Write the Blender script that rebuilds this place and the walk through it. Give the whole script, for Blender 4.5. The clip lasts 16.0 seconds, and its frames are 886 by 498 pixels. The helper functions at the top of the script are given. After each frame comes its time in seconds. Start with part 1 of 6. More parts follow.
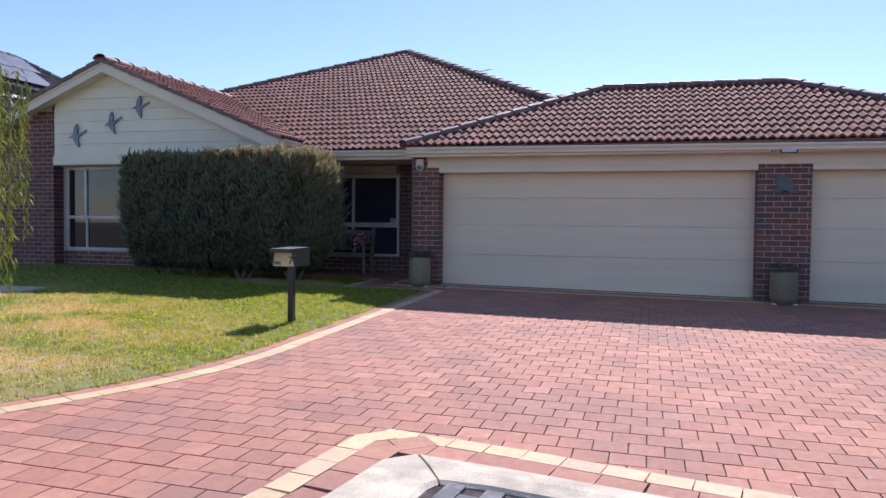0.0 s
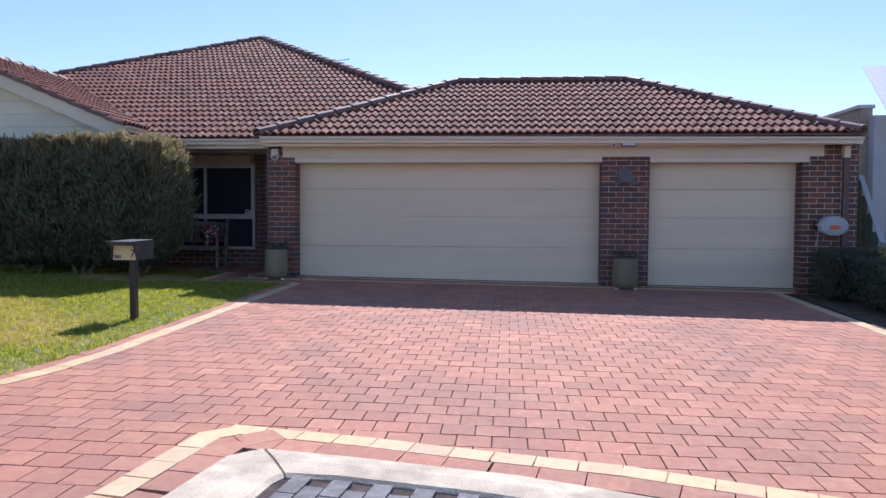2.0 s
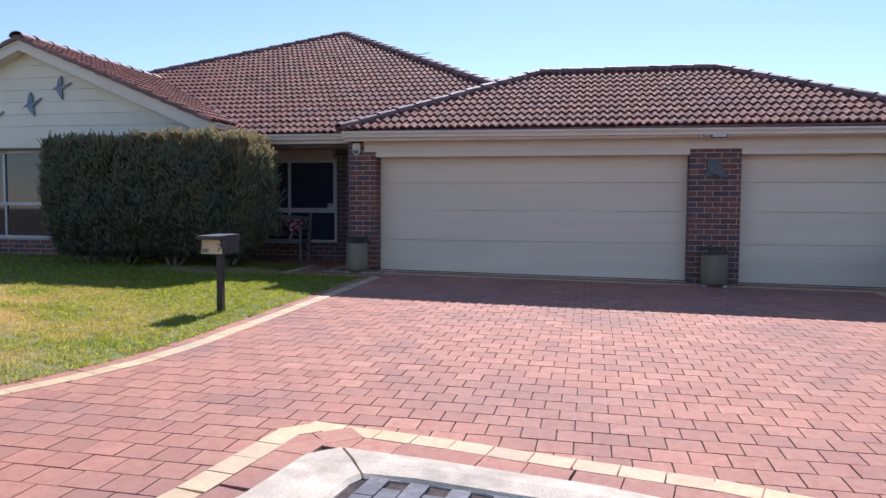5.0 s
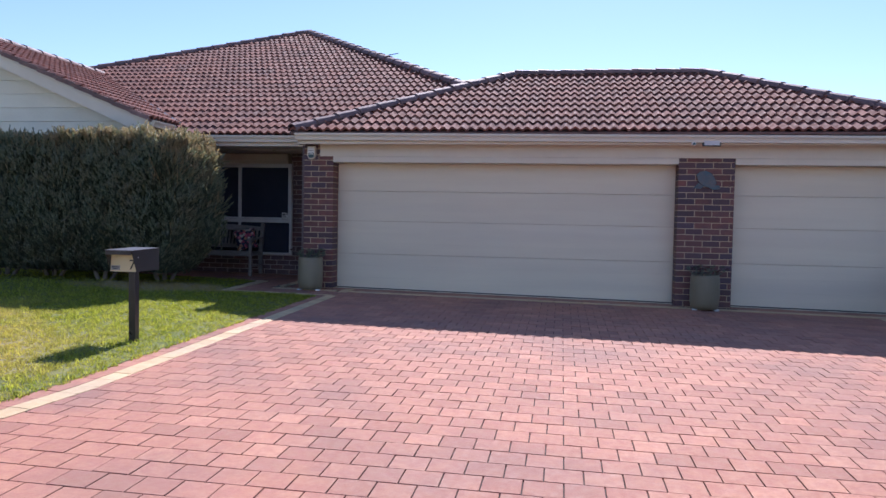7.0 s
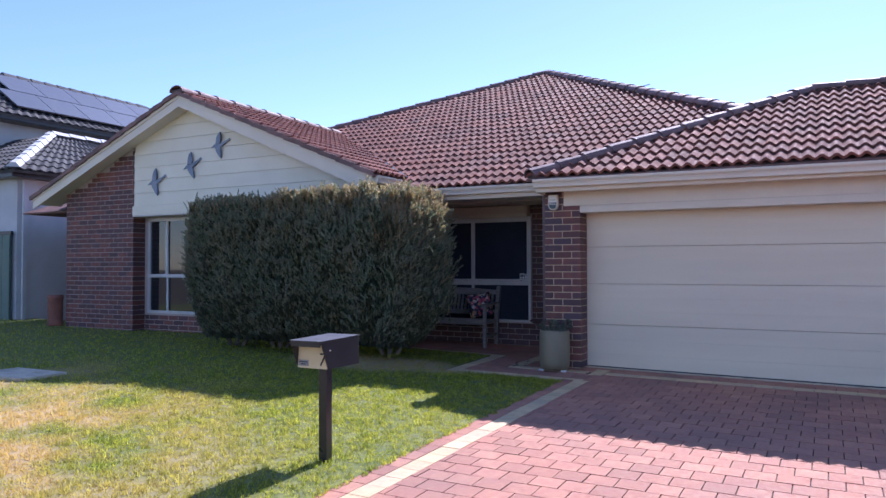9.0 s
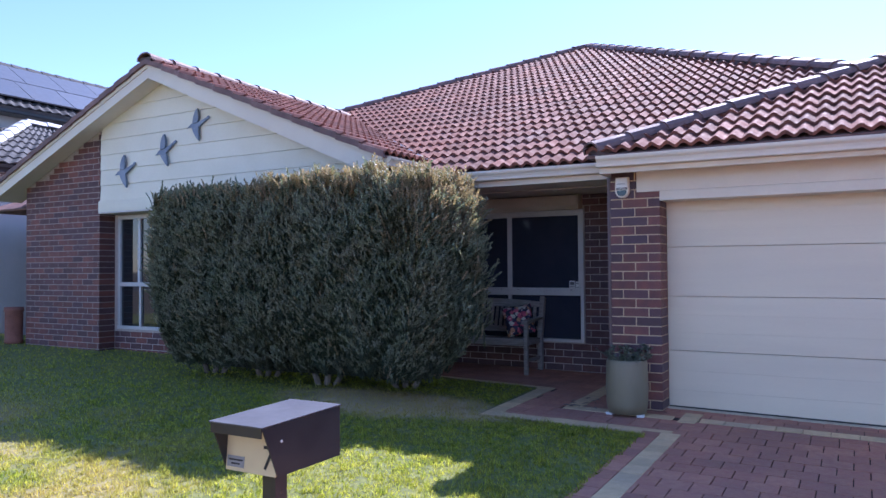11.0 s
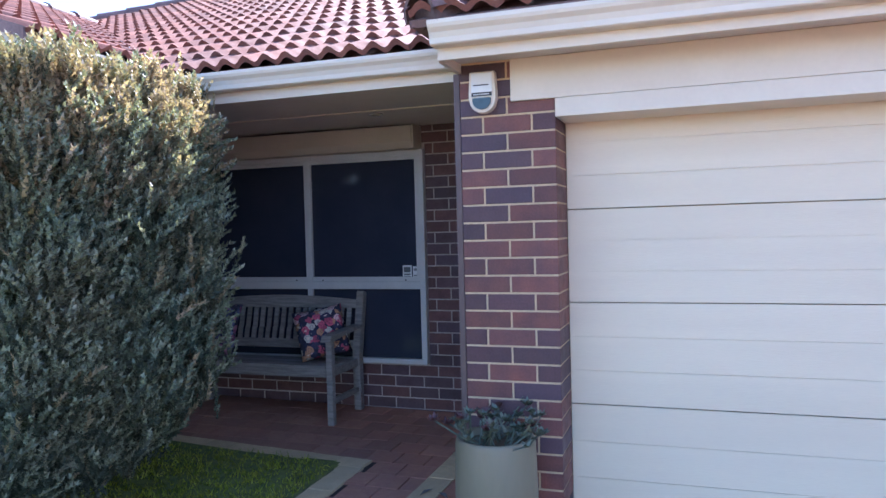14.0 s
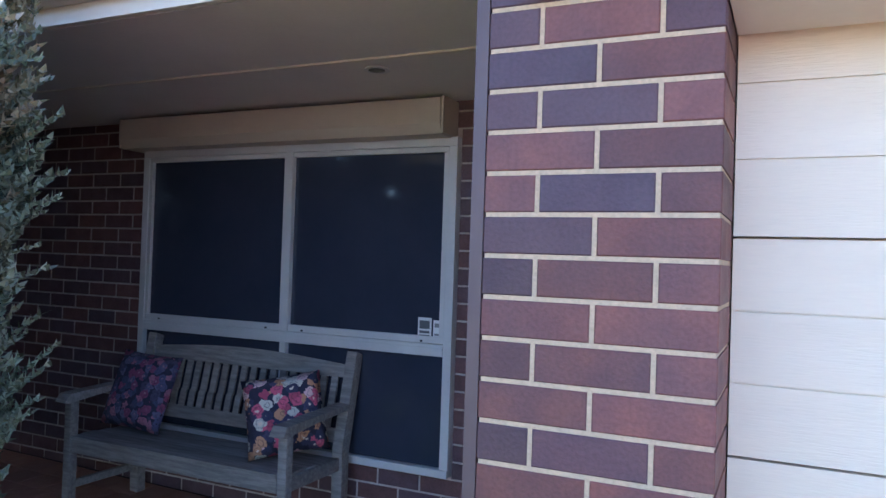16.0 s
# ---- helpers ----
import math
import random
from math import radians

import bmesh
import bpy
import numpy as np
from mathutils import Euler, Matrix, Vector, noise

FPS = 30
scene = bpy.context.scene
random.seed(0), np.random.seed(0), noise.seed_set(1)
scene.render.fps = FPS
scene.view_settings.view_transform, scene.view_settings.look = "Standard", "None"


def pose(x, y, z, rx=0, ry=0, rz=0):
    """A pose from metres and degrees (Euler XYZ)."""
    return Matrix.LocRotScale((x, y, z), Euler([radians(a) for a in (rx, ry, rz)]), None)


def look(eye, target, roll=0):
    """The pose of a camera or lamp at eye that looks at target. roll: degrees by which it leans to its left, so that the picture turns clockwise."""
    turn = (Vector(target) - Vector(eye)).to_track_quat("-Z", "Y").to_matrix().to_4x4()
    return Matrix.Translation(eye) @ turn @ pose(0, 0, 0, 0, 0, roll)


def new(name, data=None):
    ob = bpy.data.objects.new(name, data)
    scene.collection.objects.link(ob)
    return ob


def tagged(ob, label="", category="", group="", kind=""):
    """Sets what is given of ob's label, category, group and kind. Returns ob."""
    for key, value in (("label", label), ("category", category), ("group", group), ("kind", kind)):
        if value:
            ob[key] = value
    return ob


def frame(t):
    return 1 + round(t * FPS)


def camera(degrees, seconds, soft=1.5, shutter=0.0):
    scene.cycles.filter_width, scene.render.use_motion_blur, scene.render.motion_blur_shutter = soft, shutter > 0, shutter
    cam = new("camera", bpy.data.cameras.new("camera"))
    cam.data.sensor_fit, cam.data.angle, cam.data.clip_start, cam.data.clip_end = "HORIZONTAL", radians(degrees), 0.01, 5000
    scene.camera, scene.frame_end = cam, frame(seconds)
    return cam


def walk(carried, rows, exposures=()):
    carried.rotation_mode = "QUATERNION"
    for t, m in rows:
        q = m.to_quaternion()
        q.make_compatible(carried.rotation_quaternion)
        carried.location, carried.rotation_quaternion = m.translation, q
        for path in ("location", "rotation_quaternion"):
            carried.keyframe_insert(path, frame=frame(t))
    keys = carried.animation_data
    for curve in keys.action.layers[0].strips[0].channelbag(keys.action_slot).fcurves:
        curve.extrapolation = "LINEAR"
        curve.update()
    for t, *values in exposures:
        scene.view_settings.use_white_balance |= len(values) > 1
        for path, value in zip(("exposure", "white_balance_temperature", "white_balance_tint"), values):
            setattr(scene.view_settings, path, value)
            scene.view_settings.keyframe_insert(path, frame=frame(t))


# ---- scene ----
cam = camera(62.1, 16.0)
PATH = [
    (0, (4.004, -12.303, 1.062), (3.464, -10.379, 0.994), 0.6),
    (0.5, (4.079, -12.279, 1.059), (3.682, -10.321, 0.984), 0.4),
    (1, (4.087, -12.262, 1.04), (3.817, -10.282, 0.96), 0.2),
    (1.5, (4.086, -12.252, 1.032), (3.891, -10.263, 0.95), 0.2),
    (2, (4.095, -12.274, 1.041), (3.917, -10.284, 0.954), 0.3),
    (2.5, (4.09, -12.27, 1.024), (3.875, -10.283, 0.939), 0.2),
    (3, (4.111, -12.285, 1.031), (3.811, -10.31, 0.943), 0.2),
    (3.5, (4.084, -12.277, 1.033), (3.685, -10.32, 0.943), 0.2),
    (6, (4.074, -11.83, 1.09), (3.71, -9.867, 0.973), 1.0),
    (6.5, (4.027, -11.434, 1.079), (3.73, -9.459, 0.974), 1.1),
    (7, (3.968, -10.968, 1.096), (3.651, -8.995, 1.016), 1.1),
    (7.5, (3.833, -10.403, 1.105), (3.393, -8.452, 1.053), 1.0),
    (8, (3.724, -9.9, 1.17), (3.071, -8.009, 1.169), 0.4),
    (8.5, (3.514, -9.434, 1.229), (2.633, -7.639, 1.273), 0.1),
    (11, (2.079, -6.958, 1.333), (1.095, -5.218, 1.385), -0.4),
    (11.5, (1.839, -6.355, 1.35), (0.895, -4.593, 1.406), -0.5),
    (12, (1.641, -5.75, 1.334), (0.739, -3.966, 1.385), -0.5),
    (12.5, (1.485, -5.141, 1.363), (0.625, -3.336, 1.382), -0.6),
    (13, (1.353, -4.578, 1.409), (0.548, -2.748, 1.396), -1.0),
    (13.5, (1.236, -4.049, 1.412), (0.501, -2.189, 1.38), -1.2),
    (14, (1.097, -3.459, 1.437), (0.44, -1.571, 1.383), -1.5),
    (14.5, (0.982, -2.816, 1.458), (0.381, -0.91, 1.402), -0.8),
    (15, (0.871, -2.294, 1.426), (0.273, -0.386, 1.404), 0.6),
    (15.5, (0.757, -1.823, 1.421), (0.073, 0.057, 1.44), 1.7),
    (16, (0.584, -1.434, 1.447), (-0.269, 0.375, 1.48), 1.9),
]
import collections
import itertools

EXPO = [(0, 0.40, 5920, 22), (3.5, 0.40, 5920, 22), (7, 0.50, 5800, 23), (8.5, 0.68, 5600, 28), (11, 1.16, 5400, 28), (12, 1.38, 5450, 25), (12.5, 1.52, 5450, 22), (13, 1.76, 5450, 21), (14, 2.08, 5450, 19), (15, 2.3, 5450, 18), (16, 2.6, 5350, 16)]
walk(cam, [(t, look(eye, target, roll)) for t, eye, target, roll in PATH], EXPO)

# ---- world, sun ----
SUN_EL, SUN_AZ = radians(42.5), radians(2)
SUN_WAY = Vector((math.cos(SUN_EL) * math.sin(SUN_AZ), math.cos(SUN_EL) * math.cos(SUN_AZ), math.sin(SUN_EL)))
world = bpy.data.worlds.new("world")
scene.world = world
world.use_nodes = True
sky = world.node_tree.nodes.new("ShaderNodeTexSky")
sky.sky_type, sky.sun_disc, sky.sun_elevation, sky.sun_rotation = "NISHITA", False, SUN_EL, SUN_AZ
sky.air_density, sky.dust_density, sky.ozone_density = 1.0, 0.15, 3.2
world.node_tree.links.new(sky.outputs[0], world.node_tree.nodes["Background"].inputs[0])
world.node_tree.nodes["Background"].inputs[1].default_value = 0.115
sun = new("sun", bpy.data.lights.new("sun", "SUN"))
sun.data.energy, sun.data.angle, sun.data.color = 4.8, radians(0.53), (1.0, 0.95, 0.88)
sun.matrix_world = look(SUN_WAY * 30, (0, 0, 0))


# ---- materials ----
def mat(name, c, c2=None, scale=8.0, rough=0.7, bump=0.0, bscale=60.0, palette=None, spread=0.12, stain=None,
        sscale=0.6, samount=0.5, stretch=(1, 1, 1), metal=0.0, spec=0.5, thin=0.0, grain=1.0, slo=0.45, shi=0.7, spot=None, worn=None):
    """Base colour c with noise towards c2, a palette picked at random for each piece, stains at a large scale, a fine bump."""
    m = bpy.data.materials.new(name)
    m.use_nodes = True
    nt = m.node_tree
    N, L = nt.nodes, nt.links
    b = N["Principled BSDF"]
    b.inputs["Metallic"].default_value, b.inputs["Specular IOR Level"].default_value = metal, spec
    geo = N.new("ShaderNodeNewGeometry")
    mp = N.new("ShaderNodeMapping")
    mp.inputs["Scale"].default_value = stretch
    L.new(geo.outputs["Position"], mp.inputs["Vector"])

    def noisy(s, detail=4.0):
        n = N.new("ShaderNodeTexNoise")
        n.inputs["Scale"].default_value, n.inputs["Detail"].default_value = s, detail
        L.new(mp.outputs[0], n.inputs["Vector"])
        return n.outputs["Fac"]

    def mix(f, a, bb, kind="MIX"):
        x = N.new("ShaderNodeMix")
        x.data_type, x.blend_type = "RGBA", kind
        for sock, v in ((x.inputs[0], f), (x.inputs[6], a), (x.inputs[7], bb)):
            if hasattr(v, "is_linked"):
                L.new(v, sock)
            elif isinstance(v, tuple):
                sock.default_value = (*v, 1)
            else:
                sock.default_value = v
        return x.outputs[2]

    def ramp(f, stops, kind="LINEAR"):
        r = N.new("ShaderNodeValToRGB")
        r.color_ramp.interpolation = kind
        while len(r.color_ramp.elements) < len(stops):
            r.color_ramp.elements.new(0.5)
        for e, (p, q) in zip(r.color_ramp.elements, stops):
            e.position, e.color = p, (*q, 1)
        L.new(f, r.inputs[0])
        return r.outputs[0]

    oi = N.new("ShaderNodeObjectInfo")
    add = N.new("ShaderNodeMath")
    add.operation = "ADD"
    L.new(oi.outputs["Random"], add.inputs[0])
    L.new(geo.outputs["Random Per Island"], add.inputs[1])
    fr = N.new("ShaderNodeMath")
    fr.operation = "FRACT"
    L.new(add.outputs[0], fr.inputs[0])
    rnd = fr.outputs[0]
    col = c
    if palette:
        col = ramp(rnd, [(i / len(palette), p) for i, p in enumerate(palette)], "CONSTANT")
    if c2:
        f = ramp(noisy(scale), [(0.35, (0, 0, 0)), (0.65, (1, 1, 1))])
        if palette:
            ff = N.new("ShaderNodeMath")
            ff.operation = "MULTIPLY"
            ff.inputs[1].default_value = 0.5
            L.new(f, ff.inputs[0])
            f = ff.outputs[0]
        col = mix(f, col, c2)
    if spread:
        m2 = N.new("ShaderNodeMath")
        m2.operation = "MULTIPLY"
        m2.inputs[1].default_value = 7.31
        L.new(rnd, m2.inputs[0])
        m3 = N.new("ShaderNodeMath")
        m3.operation = "FRACT"
        L.new(m2.outputs[0], m3.inputs[0])
        lo, hi = 1 - spread, 1 + spread
        col = mix(1.0, col, ramp(m3.outputs[0], [(0, (lo, lo, lo)), (1, (hi, hi, hi))]), "MULTIPLY")
    fine = ramp(noisy(bscale, 3.0), [(0.3, (1 - 0.14 * grain,) * 3), (0.7, (1 + 0.1 * grain,) * 3)])
    col = mix(1.0, col, fine, "MULTIPLY")
    if stain:
        f = ramp(noisy(sscale, 5.0), [(slo, (0, 0, 0)), (shi, (samount, samount, samount))])
        if spot:
            d = N.new("ShaderNodeVectorMath")
            d.operation = "DISTANCE"
            d.inputs[1].default_value = (spot[0], spot[1], 0)
            L.new(geo.outputs["Position"], d.inputs[0])
            k = N.new("ShaderNodeMapRange")
            k.inputs["From Min"].default_value, k.inputs["From Max"].default_value = spot[2], spot[3]
            k.inputs["To Min"].default_value, k.inputs["To Max"].default_value = 1.0, 0.08
            L.new(d.outputs["Value"], k.inputs["Value"])
            f = mix(1.0, f, k.outputs[0], "MULTIPLY")
        col = mix(f, col, stain)
    if worn:
        d = N.new("ShaderNodeVectorMath")
        d.operation = "DISTANCE"
        d.inputs[1].default_value = (worn[0], worn[1] / worn[2], 0)
        squash = N.new("ShaderNodeVectorMath")
        squash.operation = "MULTIPLY"
        squash.inputs[1].default_value = (1, 1 / worn[2], 0)
        L.new(geo.outputs["Position"], squash.inputs[0])
        L.new(squash.outputs[0], d.inputs[0])
        n = N.new("ShaderNodeMath")
        n.operation = "MULTIPLY_ADD"
        n.inputs[1].default_value = 1.6
        L.new(noisy(2.2, 5.0), n.inputs[0])
        L.new(d.outputs["Value"], n.inputs[2])
        k = N.new("ShaderNodeMapRange")
        k.inputs["From Min"].default_value, k.inputs["From Max"].default_value = worn[3] + 0.5, worn[3] + 1.15
        k.inputs["To Min"].default_value, k.inputs["To Max"].default_value = 0.7, 0.0
        L.new(n.outputs[0], k.inputs["Value"])
        col = mix(k.outputs[0], col, (0.64, 0.47, 0.27))
    if hasattr(col, "is_linked"):
        L.new(col, b.inputs["Base Color"])
    else:
        b.inputs["Base Color"].default_value = (*col, 1)
    r = ramp(noisy(scale * 2), [(0.3, (rough * 0.85,) * 3), (0.7, (min(1, rough * 1.12),) * 3)])
    L.new(r, b.inputs["Roughness"])
    if bump:
        bp = N.new("ShaderNodeBump")
        bp.inputs["Strength"].default_value, bp.inputs["Distance"].default_value = min(1, bump), 0.004
        L.new(noisy(bscale, 4.0), bp.inputs["Height"])
        L.new(bp.outputs[0], b.inputs["Normal"])
    if thin:
        tr, ms = N.new("ShaderNodeBsdfTranslucent"), N.new("ShaderNodeMixShader")
        ms.inputs[0].default_value = thin
        L.new(mix(1.0, col, (1.0, 1.0, 0.6), "MULTIPLY"), tr.inputs["Color"])
        L.new(b.outputs[0], ms.inputs[1])
        L.new(tr.outputs[0], ms.inputs[2])
        L.new(ms.outputs[0], N["Material Output"].inputs["Surface"])
    return m


M = {}
M["brick"] = mat("brick_face", (0.2, 0.07, 0.06), (0.075, 0.048, 0.06), 7, 0.62, 0.5, 110,
                 palette=[(0.21, 0.072, 0.055), (0.12, 0.055, 0.06), (0.17, 0.064, 0.053), (0.09, 0.052, 0.068), (0.19, 0.07, 0.055), (0.105, 0.055, 0.06)], spread=0.18)
M["mortar"] = mat("mortar_cream", (0.66, 0.48, 0.29), (0.58, 0.44, 0.28), 20, 0.9, 0.5, 150, stain=(0.42, 0.35, 0.28), samount=0.35)
M["render_dark"] = mat("plain_wall", (0.3, 0.27, 0.26), (0.25, 0.23, 0.22), 3, 0.85, 0.3)
M["tile"] = mat("roof_tile_terracotta", (0.29, 0.12, 0.09), (0.18, 0.08, 0.062), 6, 0.85, 0.6, 70, spec=0.12,
                palette=[(0.275, 0.118, 0.088), (0.24, 0.10, 0.077), (0.30, 0.13, 0.096), (0.205, 0.09, 0.07)], spread=0.12, stain=(0.14, 0.085, 0.08), sscale=1.5, samount=0.45)
M["cap"] = mat("ridge_cap_clay", (0.17, 0.095, 0.085), (0.25, 0.15, 0.13), 8, 0.7, 0.6, 70, spread=0.18, stain=(0.08, 0.06, 0.06), sscale=2)
M["bedding"] = mat("ridge_bedding_mortar", (0.13, 0.085, 0.08), (0.09, 0.06, 0.055), 8, 0.9, 0.5, 70, spread=0)
M["paint"] = mat("cream_paint", (0.74, 0.66, 0.53), (0.70, 0.62, 0.5), 2.5, 0.45, 0.08, 40, spread=0, stain=(0.6, 0.52, 0.42), sscale=0.8, samount=0.25, grain=0.15)
M["clad"] = mat("clad_board_paint", (0.80, 0.75, 0.60), (0.76, 0.71, 0.56), 2, 0.5, 0.1, 30, spread=0.02, grain=0.15)
M["door"] = mat("garage_door_paint", (0.77, 0.67, 0.50), (0.73, 0.63, 0.47), 2.0, 0.42, 0.25, 90, spread=0.02, stretch=(0.25, 1, 3), stain=(0.62, 0.56, 0.48), sscale=0.9, samount=0.2, grain=0.15)
M["soffit"] = mat("eaves_lining", (0.74, 0.69, 0.63), (0.70, 0.65, 0.60), 2, 0.7, 0.1, grain=0.15)
M["paver"] = mat("paver_red", (0.50, 0.20, 0.155), (0.42, 0.165, 0.13), 14, 0.85, 0.7, 160,
                 palette=[(0.53, 0.249, 0.152), (0.49, 0.230, 0.140), (0.55, 0.270, 0.166), (0.475, 0.218, 0.135), (0.52, 0.244, 0.15), (0.42, 0.2, 0.126)],
                 spread=0.07, stain=(0.25, 0.145, 0.12), sscale=0.9, samount=0.55)
M["paver_cream"] = mat("paver_cream", (0.74, 0.54, 0.29), (0.66, 0.47, 0.25), 12, 0.75, 0.7, 160, spread=0.12, stain=(0.42, 0.34, 0.26), sscale=1.2, samount=0.5)
M["paver_grey"] = mat("paver_grey", (0.20, 0.20, 0.205), (0.14, 0.14, 0.145), 12, 0.8, 0.8, 160, spread=0.15, stain=(0.28, 0.26, 0.23), sscale=2, samount=0.5)
M["sand"] = mat("joint_sand", (0.055, 0.032, 0.027), (0.035, 0.024, 0.02), 10, 0.95, 0.5)
M["concrete"] = mat("kerb_concrete", (0.72, 0.62, 0.45), (0.60, 0.51, 0.38), 5, 0.85, 0.8, 90, spread=0.03, stain=(0.30, 0.25, 0.19), sscale=3.5, samount=0.75)
# dimmer copy of the pier mortar: porch and wing shade put into the colour
M["mortar_shaded"] = mat("mortar_shaded", (0.50, 0.41, 0.36), (0.42, 0.35, 0.31), 20, 0.9, 0.5, 150)
# same house brick, its palette darkened and greyed for the shaded porch
M["brick_shaded"] = mat("brick_shaded_face", (0.2, 0.07, 0.06), (0.08, 0.04, 0.05), 9, 0.7, 0.5, 110,
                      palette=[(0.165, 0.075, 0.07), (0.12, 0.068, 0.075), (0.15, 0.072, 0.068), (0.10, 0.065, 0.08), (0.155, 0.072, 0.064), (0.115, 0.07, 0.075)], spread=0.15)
M["brick_wing"] = mat("brick_wing_face", (0.2, 0.07, 0.055), (0.09, 0.042, 0.045), 9, 0.7, 0.5, 110,
                      palette=[(0.22, 0.075, 0.055), (0.14, 0.058, 0.055), (0.19, 0.068, 0.052), (0.11, 0.055, 0.06), (0.20, 0.068, 0.05), (0.12, 0.056, 0.055)], spread=0.18)
M["soil"] = mat("soil", (0.09, 0.065, 0.04), (0.16, 0.12, 0.07), 5, 0.95, 0.8, 40)
M["road"] = mat("asphalt", (0.06, 0.06, 0.06), (0.09, 0.085, 0.08), 3, 0.9, 0.6, 90)
M["grass"] = mat("lawn_turf", (0.10, 0.13, 0.03), (0.20, 0.22, 0.05), 16, 0.95, 0.6, 60, spread=0, stain=(0.46, 0.33, 0.17), sscale=1.1, samount=0.9, slo=0.36, shi=0.60, spot=(-4.6, -7.8, 3.6, 5.6), worn=(-1.85, -1.02, 0.45, 1.15))
M["blade"] = mat("grass_blade", (0.20, 0.28, 0.036), (0.56, 0.55, 0.10), 17, 0.7, 0.0, 30, spread=0.5, stain=(0.68, 0.49, 0.24), sscale=1.1, samount=0.92, thin=0.68, slo=0.36, shi=0.60, spot=(-4.6, -7.8, 3.6, 5.6), worn=(-1.85, -1.02, 0.45, 1.15))
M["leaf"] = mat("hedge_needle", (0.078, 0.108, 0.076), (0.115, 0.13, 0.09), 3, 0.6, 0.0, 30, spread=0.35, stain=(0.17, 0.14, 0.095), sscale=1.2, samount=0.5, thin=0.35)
M["leaf_tip"] = mat("hedge_tip", (0.50, 0.38, 0.26), (0.34, 0.29, 0.18), 5, 0.6, 0.0, 30, spread=0.3, thin=0.4)
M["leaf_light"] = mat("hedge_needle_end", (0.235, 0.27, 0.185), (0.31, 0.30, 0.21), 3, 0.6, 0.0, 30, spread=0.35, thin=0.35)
# near-black: the shade between the sprigs is put into this colour
M["hull"] = mat("hedge_inner_shade", (0.02, 0.026, 0.017), (0.03, 0.035, 0.02), 6, 0.9)
M["bark"] = mat("bark", (0.16, 0.13, 0.11), (0.24, 0.2, 0.17), 12, 0.9, 0.9, 40)
M["frame"] = mat("aluminium_frame", (0.62, 0.6, 0.58), (0.55, 0.53, 0.52), 3, 0.4, 0.0, 40, spread=0, grain=0.15)
M["screen"] = mat("dark_screen", (0.034, 0.040, 0.062), (0.042, 0.047, 0.070), 3, 0.07, 0.0, 40, spread=0, spec=0.7, grain=0.15)
M["wood"] = mat("weathered_wood", (0.30, 0.27, 0.25), (0.20, 0.18, 0.17), 10, 0.85, 0.6, 70, spread=0.15, stretch=(0.6, 6, 6))
M["black"] = mat("black_powdercoat", (0.018, 0.018, 0.022), (0.025, 0.025, 0.028), 6, 0.32, 0.1, 80, spread=0, grain=0.15)
M["lid"] = mat("letterbox_lid", (0.12, 0.12, 0.13), (0.09, 0.09, 0.10), 6, 0.45, 0.1, 80, spread=0, spec=0.35, grain=0.15)
M["yellow"] = mat("cream_plate", (0.62, 0.52, 0.30), (0.58, 0.48, 0.27), 5, 0.5, 0.0, 40, spread=0, grain=0.15)
M["ink"] = mat("ink", (0.01, 0.01, 0.012), None, 5, 0.6, 0.0, 40, spread=0)
M["greytext"] = mat("grey_print", (0.25, 0.25, 0.25), None, 5, 0.6, 0.0, 40, spread=0)
M["white"] = mat("white_plastic", (0.78, 0.78, 0.76), (0.72, 0.72, 0.7), 5, 0.4, 0.0, 40, spread=0, grain=0.15)
M["lens"] = mat("dark_lens", (0.03, 0.05, 0.055), None, 5, 0.12, 0.0, 40, spread=0)
M["pot"] = mat("glazed_pot", (0.17, 0.145, 0.09), (0.22, 0.19, 0.125), 5, 0.5, 0.4, 50, spread=0.05, stretch=(1, 1, 0.3), stain=(0.26, 0.22, 0.15), sscale=3, samount=0.5, grain=0.15)
M["succulent"] = mat("succulent_leaf", (0.10, 0.13, 0.09), (0.16, 0.17, 0.12), 9, 0.5, 0.0, 40, spread=0.3)
M["rosette"] = mat("dark_red_rosette", (0.09, 0.03, 0.035), (0.13, 0.06, 0.05), 9, 0.5, 0.0, 40, spread=0.3)
M["bird"] = mat("blue_grey_metal", (0.16, 0.19, 0.25), (0.24, 0.27, 0.33), 7, 0.5, 0.2, 50, spread=0, metal=0.3)
M["fish"] = mat("blue_green_metal", (0.08, 0.12, 0.14), (0.14, 0.13, 0.13), 12, 0.55, 0.3, 50, spread=0, metal=0.3)
M["pipe"] = mat("brown_pipe", (0.12, 0.078, 0.075), (0.10, 0.067, 0.065), 4, 0.5, 0.0, 40, spread=0, grain=0.15)
M["shutter"] = mat("shutter_box_paint", (0.56, 0.48, 0.38), (0.52, 0.44, 0.35), 2.5, 0.5, 0.08, 40, spread=0, grain=0.15)
M["reel"] = mat("grey_plastic", (0.42, 0.44, 0.47), (0.38, 0.4, 0.43), 5, 0.45, 0.0, 40, spread=0, grain=0.15)
M["orange"] = mat("orange_badge", (0.65, 0.16, 0.05), None, 5, 0.5, 0.0, 40, spread=0)
M["cushion"] = mat("floral_fabric", (0.03, 0.035, 0.06), None, 16, 0.9, 0.3, 90, spread=0)
M["fence"] = mat("green_sheet", (0.10, 0.17, 0.14), (0.085, 0.15, 0.125), 3, 0.5, 0.0, 40, spread=0, grain=0.15)
M["stone"] = mat("limestone_block", (0.42, 0.36, 0.29), (0.34, 0.29, 0.24), 10, 0.9, 0.9, 60, spread=0.15)
M["cement"] = mat("painted_render", (0.55, 0.56, 0.58), (0.5, 0.51, 0.53), 2, 0.8, 0.2, 40, spread=0, grain=0.15)
